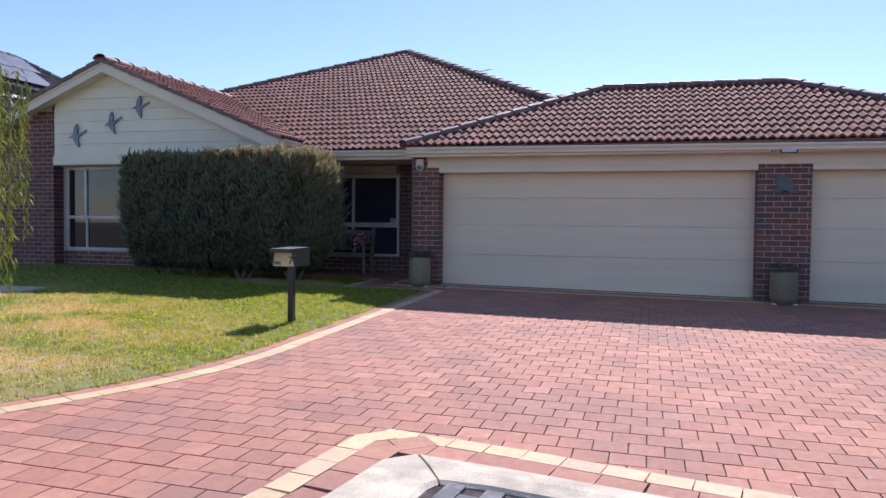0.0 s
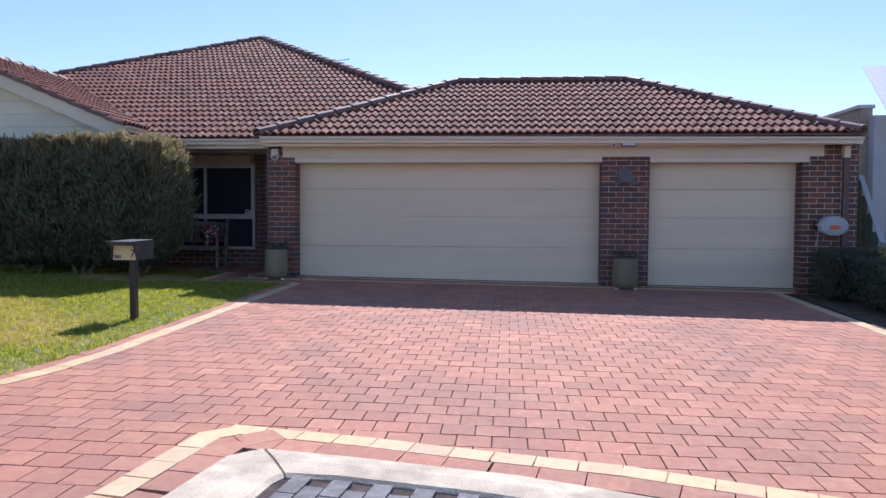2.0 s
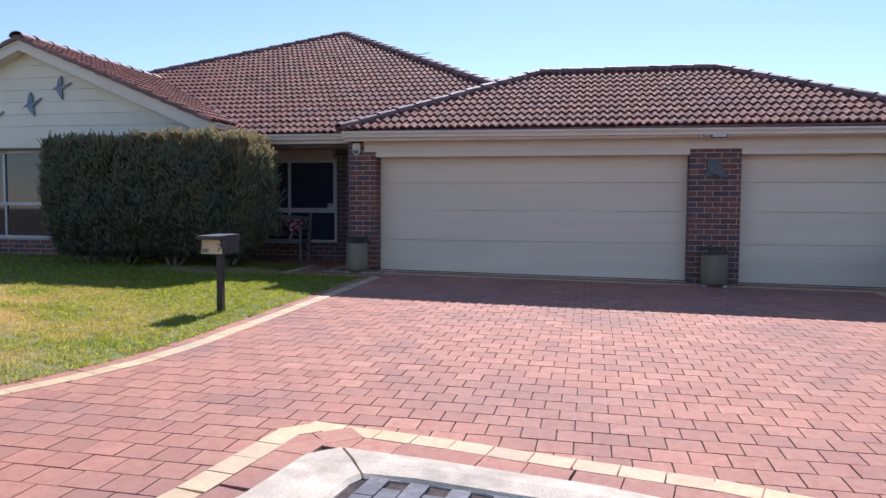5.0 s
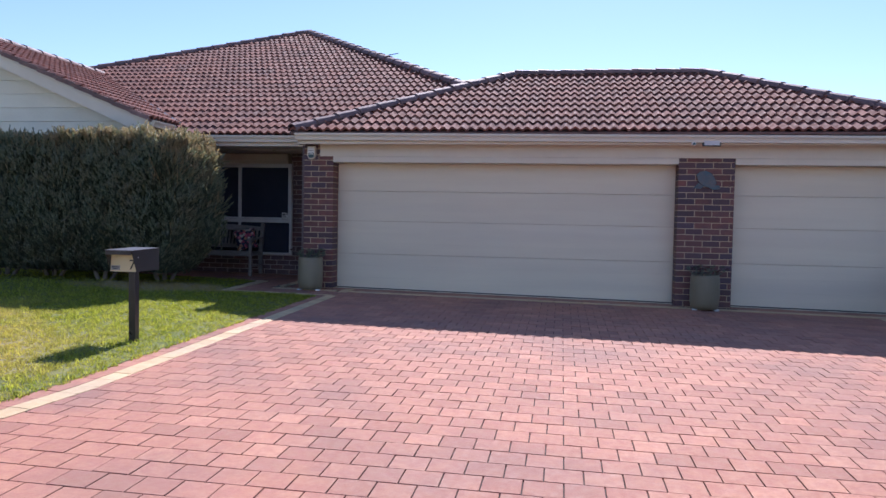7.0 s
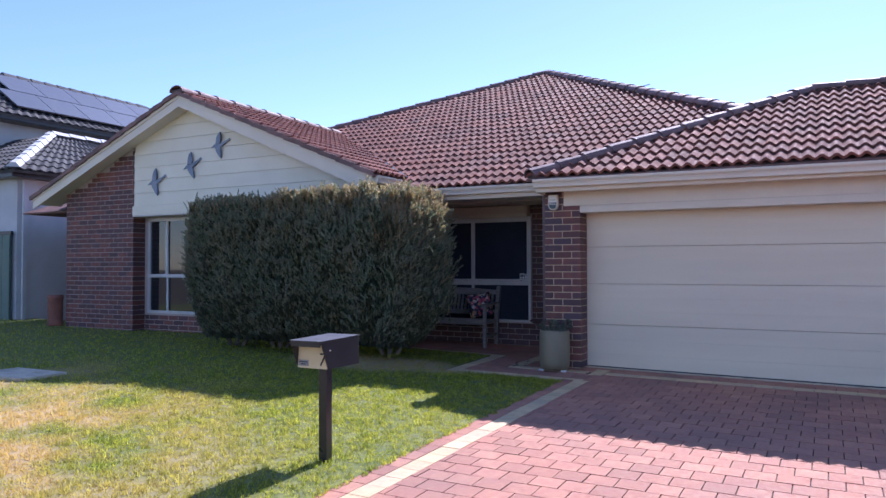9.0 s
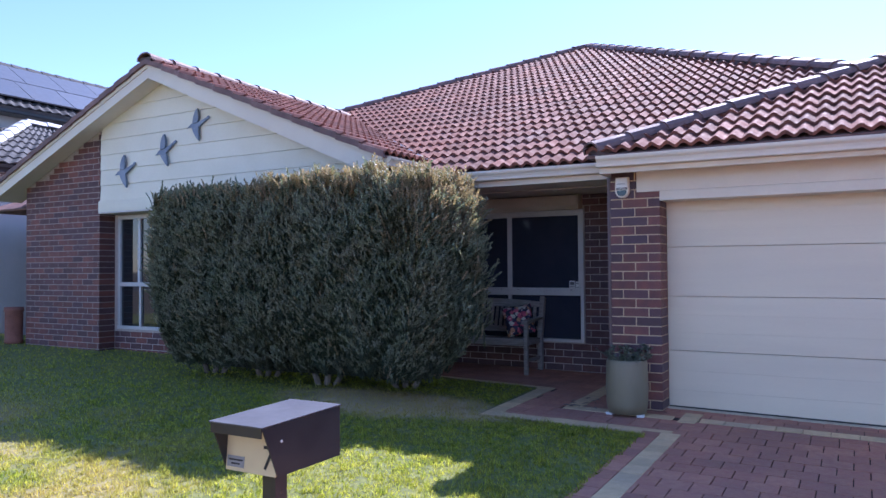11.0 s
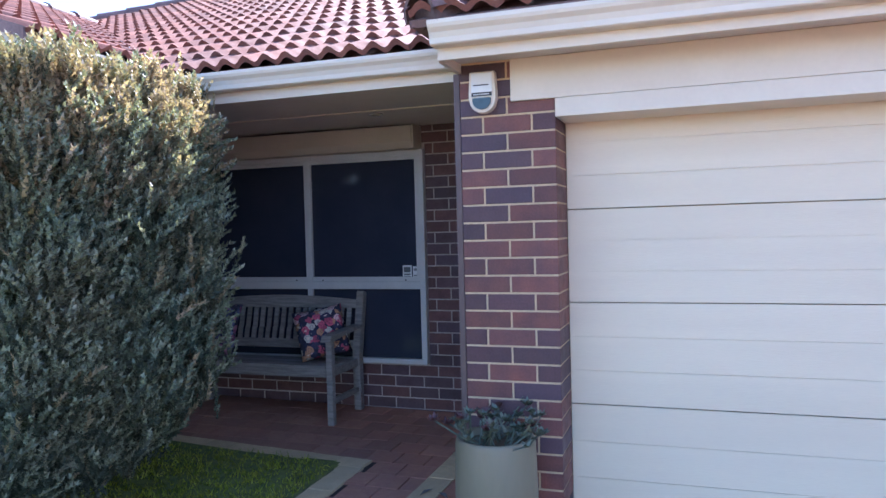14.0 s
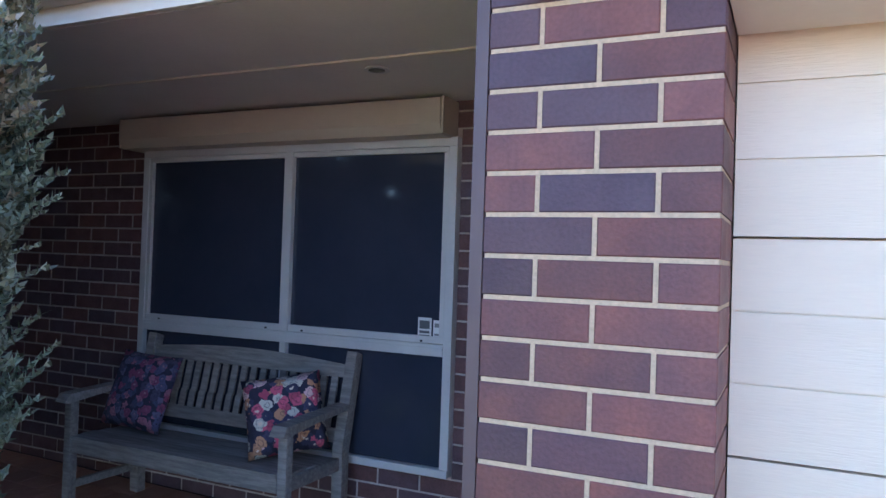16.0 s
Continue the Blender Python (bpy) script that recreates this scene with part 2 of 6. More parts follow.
M["greytile"] = mat("grey_roof_tile", (0.065, 0.065, 0.07), (0.10, 0.10, 0.10), 5, 0.85, 0.4, 60, spread=0.2, spec=0.2)
M["solar"] = mat("solar_glass", (0.10, 0.105, 0.12), None, 3, 0.34, 0.0, 40, spread=0.1, spec=1.0)
M["willow"] = mat("willow_leaf", (0.14, 0.18, 0.03), (0.24, 0.25, 0.06), 5, 0.55, 0.0, 30, spread=0.35, thin=0.45)
M["metalroof"] = mat("white_sheet_roof", (0.7, 0.72, 0.74), None, 3, 0.4, 0.0, 30, spread=0, grain=0.15)
M["brown"] = mat("brown_door", (0.16, 0.07, 0.04), (0.12, 0.055, 0.035), 5, 0.6, 0.2, 40, spread=0)
M["lead"] = mat("grey_flashing", (0.16, 0.16, 0.17), None, 3, 0.5, 0.0, 30, spread=0)


def floral(m, scale, petals, centre):
    """Printed flowers: cells of warped outline, each in one of the petal colours, with a darker ring and a pale heart."""
    N, L = m.node_tree.nodes, m.node_tree.links
    geo = N.new("ShaderNodeNewGeometry")
    wob = N.new("ShaderNodeTexNoise")
    wob.inputs["Scale"].default_value = 45
    L.new(geo.outputs["Position"], wob.inputs["Vector"])
    warp = N.new("ShaderNodeVectorMath")
    warp.operation = "MULTIPLY_ADD"
    warp.inputs[1].default_value = (0.035, 0.035, 0.035)
    L.new(wob.outputs["Color"], warp.inputs[0])
    L.new(geo.outputs["Position"], warp.inputs[2])
    v = N.new("ShaderNodeTexVoronoi")
    v.inputs["Scale"].default_value = scale
    L.new(warp.outputs[0], v.inputs["Vector"])
    sep = N.new("ShaderNodeSeparateColor")
    L.new(v.outputs["Color"], sep.inputs[0])

    def steps(sock, stops):
        r = N.new("ShaderNodeValToRGB")
        r.color_ramp.interpolation = "CONSTANT"
        while len(r.color_ramp.elements) < len(stops):
            r.color_ramp.elements.new(0.5)
        for e, (p, q) in zip(r.color_ramp.elements, stops):
            e.position, e.color = p, (*q, 1)
        L.new(sock, r.inputs[0])
        return r.outputs[0]

    cell = steps(sep.outputs[0], [(i / len(petals), p) for i, p in enumerate(petals)])
    ring = steps(v.outputs["Distance"], [(0, (1, 1, 1)), (0.16, (0, 0, 0)), (0.33, (0.55, 0.55, 0.55)), (0.40, (0, 0, 0)), (0.62, (1, 1, 1))])
    hue = steps(v.outputs["Distance"], [(0, centre), (0.16, (0.03, 0.03, 0.06))])
    mx = N.new("ShaderNodeMix")
    mx.data_type = "RGBA"
    L.new(ring, mx.inputs[0])
    L.new(cell, mx.inputs[6])
    L.new(hue, mx.inputs[7])
    L.new(mx.outputs[2], N["Principled BSDF"].inputs["Base Color"])


M["cushion_dark"] = mat("dark_floral_fabric", (0.03, 0.035, 0.06), None, 16, 0.9, 0.3, 90, spread=0)
floral(M["cushion"], 19, [(0.62, 0.12, 0.2), (0.05, 0.05, 0.1), (0.75, 0.5, 0.5), (0.45, 0.08, 0.14), (0.62, 0.58, 0.5), (0.07, 0.06, 0.12), (0.55, 0.28, 0.16)], (0.75, 0.62, 0.5))
floral(M["cushion_dark"], 24, [(0.09, 0.09, 0.17), (0.22, 0.06, 0.13), (0.06, 0.07, 0.13), (0.13, 0.12, 0.2), (0.34, 0.14, 0.2), (0.07, 0.06, 0.11)], (0.35, 0.2, 0.24))


# ---- helpers for building ----
def G(x, y):
    """Height of the paved ground, which falls gently to the street and to the east."""
    x, y = max(-16.0, min(14.0, x)), max(-16.0, min(8.0, y))
    return -0.005 - 0.014 * x + 0.018 * y


def box(bm, x0, x1, y0, y1, z0, z1, m=None):
    v = [bm.verts.new((m @ Vector(p)) if m else p) for p in itertools.product((x0, x1), (y0, y1), (z0, z1))]
    for q in ((0, 1, 3, 2), (4, 6, 7, 5), (0, 4, 5, 1), (2, 3, 7, 6), (0, 2, 6, 4), (1, 5, 7, 3)):
        bm.faces.new([v[i] for i in q])
    return v


def prism(bm, pts, a, b):
    """A solid between the closed outline pts moved by a and by b."""
    a, b = Vector(a), Vector(b)
    lo, hi = [bm.verts.new(Vector(p) + a) for p in pts], [bm.verts.new(Vector(p) + b) for p in pts]
    bm.faces.new(lo[::-1])
    bm.faces.new(hi)
    for i in range(len(pts)):
        j = (i + 1) % len(pts)
        bm.faces.new((lo[i], lo[j], hi[j], hi[i]))


def lathe(bm, prof, cx=0, cy=0, n=24, m=None):
    rings = []
    for r, z in prof:
        ring = []
        for i in range(n):
            p = Vector((cx + r * math.cos(2 * math.pi * i / n), cy + r * math.sin(2 * math.pi * i / n), z))
            ring.append(bm.verts.new(m @ p if m else p))
        rings.append(ring)
    for a, b in zip(rings, rings[1:]):
        for i in range(n):
            bm.faces.new((a[i], a[(i + 1) % n], b[(i + 1) % n], b[i]))
    bm.faces.new(rings[0][::-1])
    bm.faces.new(rings[-1])


def mesh(name, bm, material, smooth=False, bevel=0.0):
    if bevel:
        bmesh.ops.bevel(bm, geom=list(bm.edges), offset=bevel, segments=2, affect="EDGES", profile=0.5)
    bmesh.ops.recalc_face_normals(bm, faces=bm.faces)
    me = bpy.data.meshes.new(name)
    bm.to_mesh(me)
    bm.free()
    me.materials.append(material)
    if smooth:
        me.polygons.foreach_set("use_smooth", [True] * len(me.polygons))
    return me


def part(name, bm, material, parent=None, label="", smooth=False, bevel=0.0, kind=""):
    ob = new(name, mesh(name, bm, material, smooth, bevel))
    ob.parent = parent
    return tagged(ob, label, kind=kind)


def put(name, me, m, parent=None, kind=""):
    ob = new(name, me)
    ob.parent = parent
    ob.matrix_local = m
    return tagged(ob, kind=kind)


def raw(name, vs, fs, material, parent=None, kind="", smooth=False):
    me = bpy.data.meshes.new(name)
    me.from_pydata(vs, [], fs)
    me.materials.append(material)
    if smooth:
        me.polygons.foreach_set("use_smooth", [True] * len(me.polygons))
    ob = new(name, me)
    ob.parent = parent
    return tagged(ob, kind=kind)


def thing(name, place, label, category, group="", kind=""):
    ob = new(name)
    ob.location = place
    ob.empty_display_size = 0.1
    return tagged(ob, label, category, group, kind)


def boxes(name, bs, material, parent=None, label="", bevel=0.0, kind=""):
    bm = bmesh.new()
    for b in bs:
        box(bm, *b)
    return part(name, bm, material, parent, label, bevel=bevel, kind=kind)


def interp(v, xs, ys):
    return float(np.interp(v, xs, ys))

# ---- ground ----
bm = bmesh.new()
xs = [-400, -60, -16, -8, 0, 8, 14, 60, 400]
ys = [-400, -60, -16, -12, -6, 0, 8, 60, 400]
vv = [[bm.verts.new((x, y, G(x, y) - 0.06)) for y in ys] for x in xs]
for i in range(8):
    for j in range(8):
        bm.faces.new((vv[i][j], vv[i + 1][j], vv[i + 1][j + 1], vv[i][j + 1]))
tagged(part("ground", bm, M["soil"]), kind="structure")

BY = [-11.9, -11.7, -11.4, -11.0, -10.4, -9.8, -9.2, -8.645, -8.34, -8.0, -7.59, -7.06, -6.3, -0.83]
BX = [-14.0, -6.0, -4.2, -2.8, -1.6, -0.8, -0.25, 0.099, 0.243, 0.403, 0.562, 0.711, 0.785, 0.80]
KERB = [(2.1, -10.8), (2.40, -9.9), (2.58, -9.2), (2.66, -8.66), (2.80, -8.53), (3.28, -8.59), (4.17, -8.74), (4.58, -8.87), (6.0, -9.35), (8.2, -10.3)]
KERB_IN = [(2.5, -10.85), (2.8, -9.95), (2.98, -9.2), (3.01, -8.97), (3.04, -8.89), (3.28, -8.885), (3.96, -8.99), (4.50, -9.13), (5.9, -9.6), (8.05, -10.55)]
NEAR = [(1.75, -10.9), (2.08, -9.95), (2.25, -9.2), (2.36, -8.3), (2.56, -8.13), (3.40, -8.26), (4.0, -8.385), (4.73, -8.51), (5.56, -8.77), (6.3, -9.0), (8.2, -9.85)]


def inside_poly(x, y, poly):
    c = False
    for (x0, y0), (x1, y1) in zip(poly, poly[1:] + poly[:1]):
        if (y0 > y) != (y1 > y) and x < (x1 - x0) * (y - y0) / (y1 - y0) + x0:
            c = not c
    return c


def sheet(name, pts, off, material):
    """A flat-lying area, cut into cells so that it follows the ground."""
    bm = bmesh.new()
    fv = [bm.verts.new((x, y, 0)) for x, y in pts]
    bm.faces.new(fv)
    for v in bm.verts:
        v.co.z = G(v.co.x, v.co.y) + off
    return tagged(part(name, bm, material), kind="structure")


drive = sheet("driveway", [(0.5, 0.3), (8.6, 0.3), (8.3, -4.5), (8.4, -13.8), (-12, -13.8), (-12, -11.8), (-4.2, -11.3), (-1.6, -10.3), (-0.2, -9.1), (0.3, -8.1), (0.6, -6.9), (0.64, -1.0), (-1.0, -1.0), (-1.0, 2.0), (0.5, 2.0)], -0.011, M["sand"])
porch_base = sheet("porch_paving", [(-4.3, 0.5), (-0.99, 0.5), (-0.99, 2.0), (-4.3, 2.0)], -0.011, M["sand"])


def block(L, W, H=0.03, ch=0.0018):
    """One paving block round its own centre, with a softened top edge; 18 triangles."""
    bm = bmesh.new()
    lo = [bm.verts.new((x * L / 2, y * W / 2, -H)) for x, y in ((-1, -1), (1, -1), (1, 1), (-1, 1))]
    mid = [bm.verts.new((x * L / 2, y * W / 2, -ch)) for x, y in ((-1, -1), (1, -1), (1, 1), (-1, 1))]
    top = [bm.verts.new((x * (L / 2 - ch), y * (W / 2 - ch), 0)) for x, y in ((-1, -1), (1, -1), (1, 1), (-1, 1))]
    for a, b in ((lo, mid), (mid, top)):
        for i in range(4):
            bm.faces.new((a[i], a[(i + 1) % 4], b[(i + 1) % 4], b[i]))
    bm.faces.new(top)
    return bm


def to_arrays(me):
    v = np.empty(len(me.vertices) * 3)
    me.vertices.foreach_get("co", v)
    return v.reshape(-1, 3), [list(p.vertices) for p in me.polygons]


def scatter(name, base, mats, material, parent, kind="stuff", smooth=False):
    """Joins copies of the mesh base at the matrices mats (n x 4 x 4 array) into one mesh."""
    v, f = to_arrays(base)
    mats = np.asarray(mats)
    if not len(mats):
        return None
    vh = np.hstack([v, np.ones((len(v), 1))])
    out = np.einsum("nij,kj->nki", mats, vh)[:, :, :3].reshape(-1, 3)
    sizes = [len(p) for p in f]
    flat = np.concatenate([np.array(p) for p in f])
    mi = np.array([p.material_index for p in base.polygons], dtype=np.int32)
    n = len(mats)
    loops = (flat[None, :] + (np.arange(n) * len(v))[:, None]).reshape(-1)
    starts = np.concatenate([[0], np.cumsum(np.tile(sizes, n))[:-1]])
    me = bpy.data.meshes.new(name)
    me.vertices.add(len(out))
    me.vertices.foreach_set("co", out.reshape(-1))
    me.loops.add(len(loops))
    me.loops.foreach_set("vertex_index", loops.astype(np.int32))
    me.polygons.add(len(starts))
    me.polygons.foreach_set("loop_start", starts.astype(np.int32))
    me.update(calc_edges=True)
    me.validate()
    for mt in base.materials:
        me.materials.append(mt)
    me.polygons.foreach_set("material_index", np.tile(mi, n))
    me.polygons.foreach_set("use_smooth", [smooth] * len(me.polygons))
    ob = new(name, me)
    ob.parent = parent
    return tagged(ob, kind=kind)


TILT_G = Matrix.Rotation(0.014, 4, "Y") @ Matrix.Rotation(0.018, 4, "X")


def lay(x, y, ang=0.0, dz=0.0):
    return Matrix.Translation((x, y, G(x, y) + dz + random.uniform(-0.0015, 0.0015))) @ TILT_G @ Matrix.Rotation(ang + random.uniform(-0.006, 0.006), 4, "Z")


PAVE_PART = []


def pave(base_name, mats, L, W, material, parent, near=0):
    me = mesh(base_name, block(L, W), material)
    mats = sorted(mats, key=lambda m: (m.translation.x - 2.2) ** 2 + (m.translation.y + 5.5) ** 2)
    PAVE_PART.append((base_name, me, mats[:near], parent))
    if len(mats) > near:
        scatter(base_name, me, [list(map(list, m)) for m in mats[near:]], material, parent)


near_poly = NEAR + [(8.2, -14), (0, -14)]
mats = []
PW, PL = 0.197, 0.199
for row in range(0, 70):
    y = -0.5345 - row * PW
    xb = interp(y, BY, BX) if y < -0.83 else 0.80
    if y > -0.83:
        xb = -0.80
    for k in range(-62, 44):
        x = 0.03 + k * PL + (PL / 2 if row % 2 else 0)
        if x < xb - 0.095 or x > 8.24 or all(inside_poly(x + dx, y + dy, near_poly) for dx in (-0.1, 0.1) for dy in (-0.1, 0.1)):
            continue
        if x < 0.72 and -0.83 < y < -0.7:
            continue
        mats.append(lay(x, y))
pave("paver", mats, 0.192, 0.190, M["paver"], drive, 300)
pave("cut_paver", [lay(-0.77 + k * PL, -0.362) for k in range(46)], 0.192, 0.138, M["paver"], drive, 20)
pave("cut_paver", [lay(-0.72 + k * PL, -0.669) for k in range(8)], 0.192, 0.068, M["paver"], drive, 8)
pave("cut_paver", [lay(-0.736 + k * PL, -0.214) for k in range(2)], 0.192, 0.145, M["paver"], drive, 2)
pave("cut_paver", [lay(-0.15 + k * PL, -0.072) for k in range(5)], 0.192, 0.125, M["paver"], drive, 5)


def strip(line, off, width, length, gap=0.006, dz=0.0045):
    """Blocks laid end to end along a line of (x, y) points, off metres to its left."""
    out = []
    pts = [Vector((x, y)) for x, y in line]
    seg = [(b - a).length for a, b in zip(pts, pts[1:])]
    total, s = sum(seg), length / 2
    while s < total:
        d, i = s, 0
        while d > seg[i]:
            d -= seg[i]
            i += 1
        t = (pts[i + 1] - pts[i]).normalized()
        p = pts[i] + t * d + Vector((-t.y, t.x)) * off
        out.append(lay(p.x, p.y, math.atan2(t.y, t.x), dz))
        s += length
    return out


lawn_line = [(x, y) for x, y in zip(BX, BY)][3:]
cream = strip(lawn_line, 0.078, 0.15, 0.203)
redd = strip(lawn_line, 0.235, 0.15, 0.203)
cream += strip([(0.72, -0.865), (-1.0, -0.875)], -0.075, 0.15, 0.203)
cream += strip([(-0.98, -0.9), (-0.98, 0.55)], -0.075, 0.15, 0.203)
cream += strip([(-0.84, 0.50), (-4.2, 0.74)], -0.07, 0.15, 0.203)
cream += strip([(-0.33, -0.14), (-0.30, 1.75)], 0.0, 0.15, 0.203)
cream += strip([(-0.405, -0.215), (0.66, -0.225)], 0.0, 0.15, 0.203)
cream += strip([(0.745, -0.36), (0.745, 0.05)], 0.0, 0.165, 0.203)
cream += strip([(0.84, -0.215), (8.65, -0.20)], 0.0, 0.15, 0.203)
cream += strip([(8.28, -0.35), (8.2, -3.0), (8.15, -4.2), (8.3, -6.5), (8.3, -9.8)], 0.0, 0.15, 0.203)
near_c = strip(NEAR, -0.08, 0.15, 0.222)
near_r = strip(NEAR, -0.26, 0.19, 0.235)
pave("border_paver", cream, 0.199, 0.152, M["paver_cream"], drive, 250)
pave("border_paver", near_c, 0.216, 0.154, M["paver_cream"], drive, 60)
pave("edge_paver", redd, 0.198, 0.15, M["paver"], drive, 60)
pave("kerb_paver", near_r, 0.23, 0.195, M["paver"], drive, 60)
# porch floor and the strip before the doors
mats = []
for row in range(12):
    y = -0.04 + row * PW
    for k in range(-22, 44):
        x = k * PL + (PL / 2 if row % 2 else 0)
        if y < -0.12 and x < 0.8:
            if -0.84 < x:
                mats.append(lay(x, y, 0, -0.002))
        elif y > -0.12 and x < 0.05 and y < 1.9 and (x > -0.84 or y > 0.60) and x > -4.2:
            mats.append(lay(x, y, 0, -0.002))
        elif y > -0.12 and 0.40 < x < 8.7 and y < 0.27 and not 5.6 < x < 6.37:
            mats.append(lay(x, y, 0, -0.002))
pave("paver", mats, 0.193, 0.191, M["paver"], drive, 40)

# kerb in two runs that meet at the corner, and the grey blocks inside it
kerb = thing("kerb", (3.0, -8.8, G(3, -8.8)), "cream concrete kerb with a cracked corner, round grey paving", "kerb", kind="structure")
K0 = Vector((3.0, -8.8, G(3, -8.8)))


def kerb_run(i0, i1):
    bm = bmesh.new()
    rows = []
    for (xo, yo), (xi, yi) in zip(KERB[i0:i1], KERB_IN[i0:i1]):
        prof = []
        for f, dz in ((0, -0.06), (0.0, 0.006), (0.06, 0.018), (0.5, 0.024), (0.9, 0.012), (0.97, -0.004), (1.0, -0.06)):
            x, y = xo + (xi - xo) * f, yo + (yi - yo) * f
            prof.append(bm.verts.new(Vector((x, y, G(x, y) + dz)) - K0))
        rows.append(prof)
    for a, b in zip(rows, rows[1:]):
        for i in range(6):
            bm.faces.new((a[i], a[i + 1], b[i + 1], b[i]))
    bm.faces.new(rows[0])
    bm.faces.new(rows[-1][::-1])
    return part("kerb_run", bm, M["concrete"], kerb, smooth=False)


kerb_run(0, 5)
KERB[4], KERB_IN[4] = (KERB[4][0] + 0.02, KERB[4][1]), (KERB_IN[4][0] + 0.012, KERB_IN[4][1])
kerb_run(4, 10)
sheet("crossing", [(2.6, -10.9), (3.06, -8.92), (4.5, -9.2), (8.0, -10.6), (8, -15), (2.6, -15)], -0.030, M["sand"])
mats = []
gp = KERB_IN + [(8, -14), (2.4, -14)]
for i in range(-10, 66):
    for j in range(-6, 36):
        u, v = i * 0.101, -j * 0.202 + (0.101 if i % 2 else 0)
        x, y = 2.4 + u * math.cos(0.12) + v * math.sin(0.12), -9.0 - u * math.sin(0.12) + v * math.cos(0.12)
        if inside_poly(x - 0.03, y + 0.06, gp) and inside_poly(x + 0.03, y + 0.06, gp):
            mats.append(lay(x, y, math.pi / 2 - 0.12, 0.009))
crossing = bpy.data.objects["crossing"]
pave("grey_paver", mats, 0.196, 0.095, M["paver_grey"], crossing, 120)
sheet("road", [(-60, -13.8), (60, -13.8), (60, -40), (-60, -40)], -0.02, M["road"])

# ---- lawn ----


def lawn_edge(y):
    return interp(y, BY, BX) - 0.29


def lawn_z(x, y):
    """Level with the paving at its edges, rising 3.5 cm over half a metre."""
    d = min(lawn_edge(y) - x, math.hypot(max(0.0, -0.99 - x), max(0.0, -0.93 - y)))
    if x > -4.3:
        d = min(d, max(0.0, 0.57 - y))
    d = max(0.0, min(1.0, d / 0.5))
    return G(x, y) + 0.008 + 0.035 * d * d * (3 - 2 * d) + 0.008 * min(1, 3 * d) * noise.noise((x * 3, y * 3, 0))


vs, fs, idx = [], [], {}
for i in range(64):
    for j in range(52):
        x, y = -15.0 + 0.25 * i, -12.0 + 0.25 * j
        e = lawn_edge(y)
        if y > -1.13:
            e = min(e, -1.10)
        if y > 0.55:
            e = min(e, -4.4)
        idx[i, j] = (x, y, e)


def lawn_vert(i, j):
    x, y, e = idx[i, j]
    x = min(x, e)
    vs.append((x, y, lawn_z(x, y)))
    return len(vs) - 1


ids = {k: lawn_vert(*k) for k in idx}
for i in range(63):
    for j in range(51):
        q = [(i, j), (i + 1, j), (i + 1, j + 1), (i, j + 1)]
        if all(vs[ids[a]][0] >= idx[a][2] - 1e-6 for a in q) and max(vs[ids[a]][0] for a in q) - min(vs[ids[a]][0] for a in q) < 0.05:
            continue
        fs.append([ids[a] for a in q])
lawn = raw("lawn", vs, fs, M["grass"], kind="structure", smooth=True)
# finer cells where the lawn meets the path
for x0, x1, y0, y1 in ((-1.7, -0.985, -1.5, 0.56), (-4.5, -0.985, 0.2, 0.57), (-1.7, 0.52, -1.75, -0.93)):
    nx, ny = max(2, round((x1 - x0) / 0.08)), max(2, round((y1 - y0) / 0.08))
    pv = []
    for i in range(nx + 1):
        for j in range(ny + 1):
            x, y = x0 + (x1 - x0) * i / nx, y0 + (y1 - y0) * j / ny
            pv.append((x, y, lawn_z(x, y) - 0.003))
    raw("lawn_patch", pv, [[i * (ny + 1) + j, (i + 1) * (ny + 1) + j, (i + 1) * (ny + 1) + j + 1, i * (ny + 1) + j + 1] for i in range(nx) for j in range(ny)], M["grass"], kind="structure", smooth=True)

rng = np.random.default_rng(4)


def blades(name, n, x0, x1, y0, y1, h0, h1, keep):
    p = rng.uniform((x0, y0), (x1, y1), (n, 2))
    pts = [(x, y) for x, y in p if keep(x, y) and noise.noise((x * 17, y * 17, 7)) > -0.28 and rng.random() < min(1.0, 9.0 / ((x - 0.5) ** 2 + (y + 3.5) ** 2 + 0.1))]
    k = len(pts)
    a = rng.uniform(0, 2 * math.pi, k)
    h = rng.uniform(h0, h1, k) * np.array([0.75 + 0.75 * max(-0.6, noise.noise((x * 8, y * 8, 1)) + 0.5 * noise.noise((x * 25, y * 25, 2))) for x, y in pts])
    lean = rng.normal(0, 0.5, (k, 2))
    vs = np.empty((k, 3, 3))
    for i, (x, y) in enumerate(pts):
        z = lawn_z(x, y) - 0.004
        w = 0.003 + 0.0004 * math.hypot(x - 0.5, y + 3.5)
        c, s = math.cos(a[i]) * w, math.sin(a[i]) * w
        vs[i] = ((x - c, y - s, z), (x + c, y + s, z), (x + lean[i, 0] * h[i], y + lean[i, 1] * h[i], z + h[i]))
    me = bpy.data.meshes.new(name)
    me.vertices.add(3 * k)
    me.vertices.foreach_set("co", vs.reshape(-1))
    me.loops.add(3 * k)
    me.loops.foreach_set("vertex_index", np.arange(3 * k, dtype=np.int32))
    me.polygons.add(k)
    me.polygons.foreach_set("loop_start", np.arange(0, 3 * k, 3, dtype=np.int32))
    me.update(calc_edges=True)
    me.materials.append(M["blade"])
    me.polygons.foreach_set("use_smooth", [False] * k)
    ob = new(name, me)
    return tagged(ob, "short green lawn grass with straw patches on the turf", "grass", kind="stuff")


def dry(x, y):
    """The worn, straw-coloured ground in front of the hedge."""
    return math.hypot((x + 1.85) / 1.25, (y + 1.02) / 0.55) + 0.45 * noise.noise((x * 2.5, y * 2.5, 9)) < 1.0


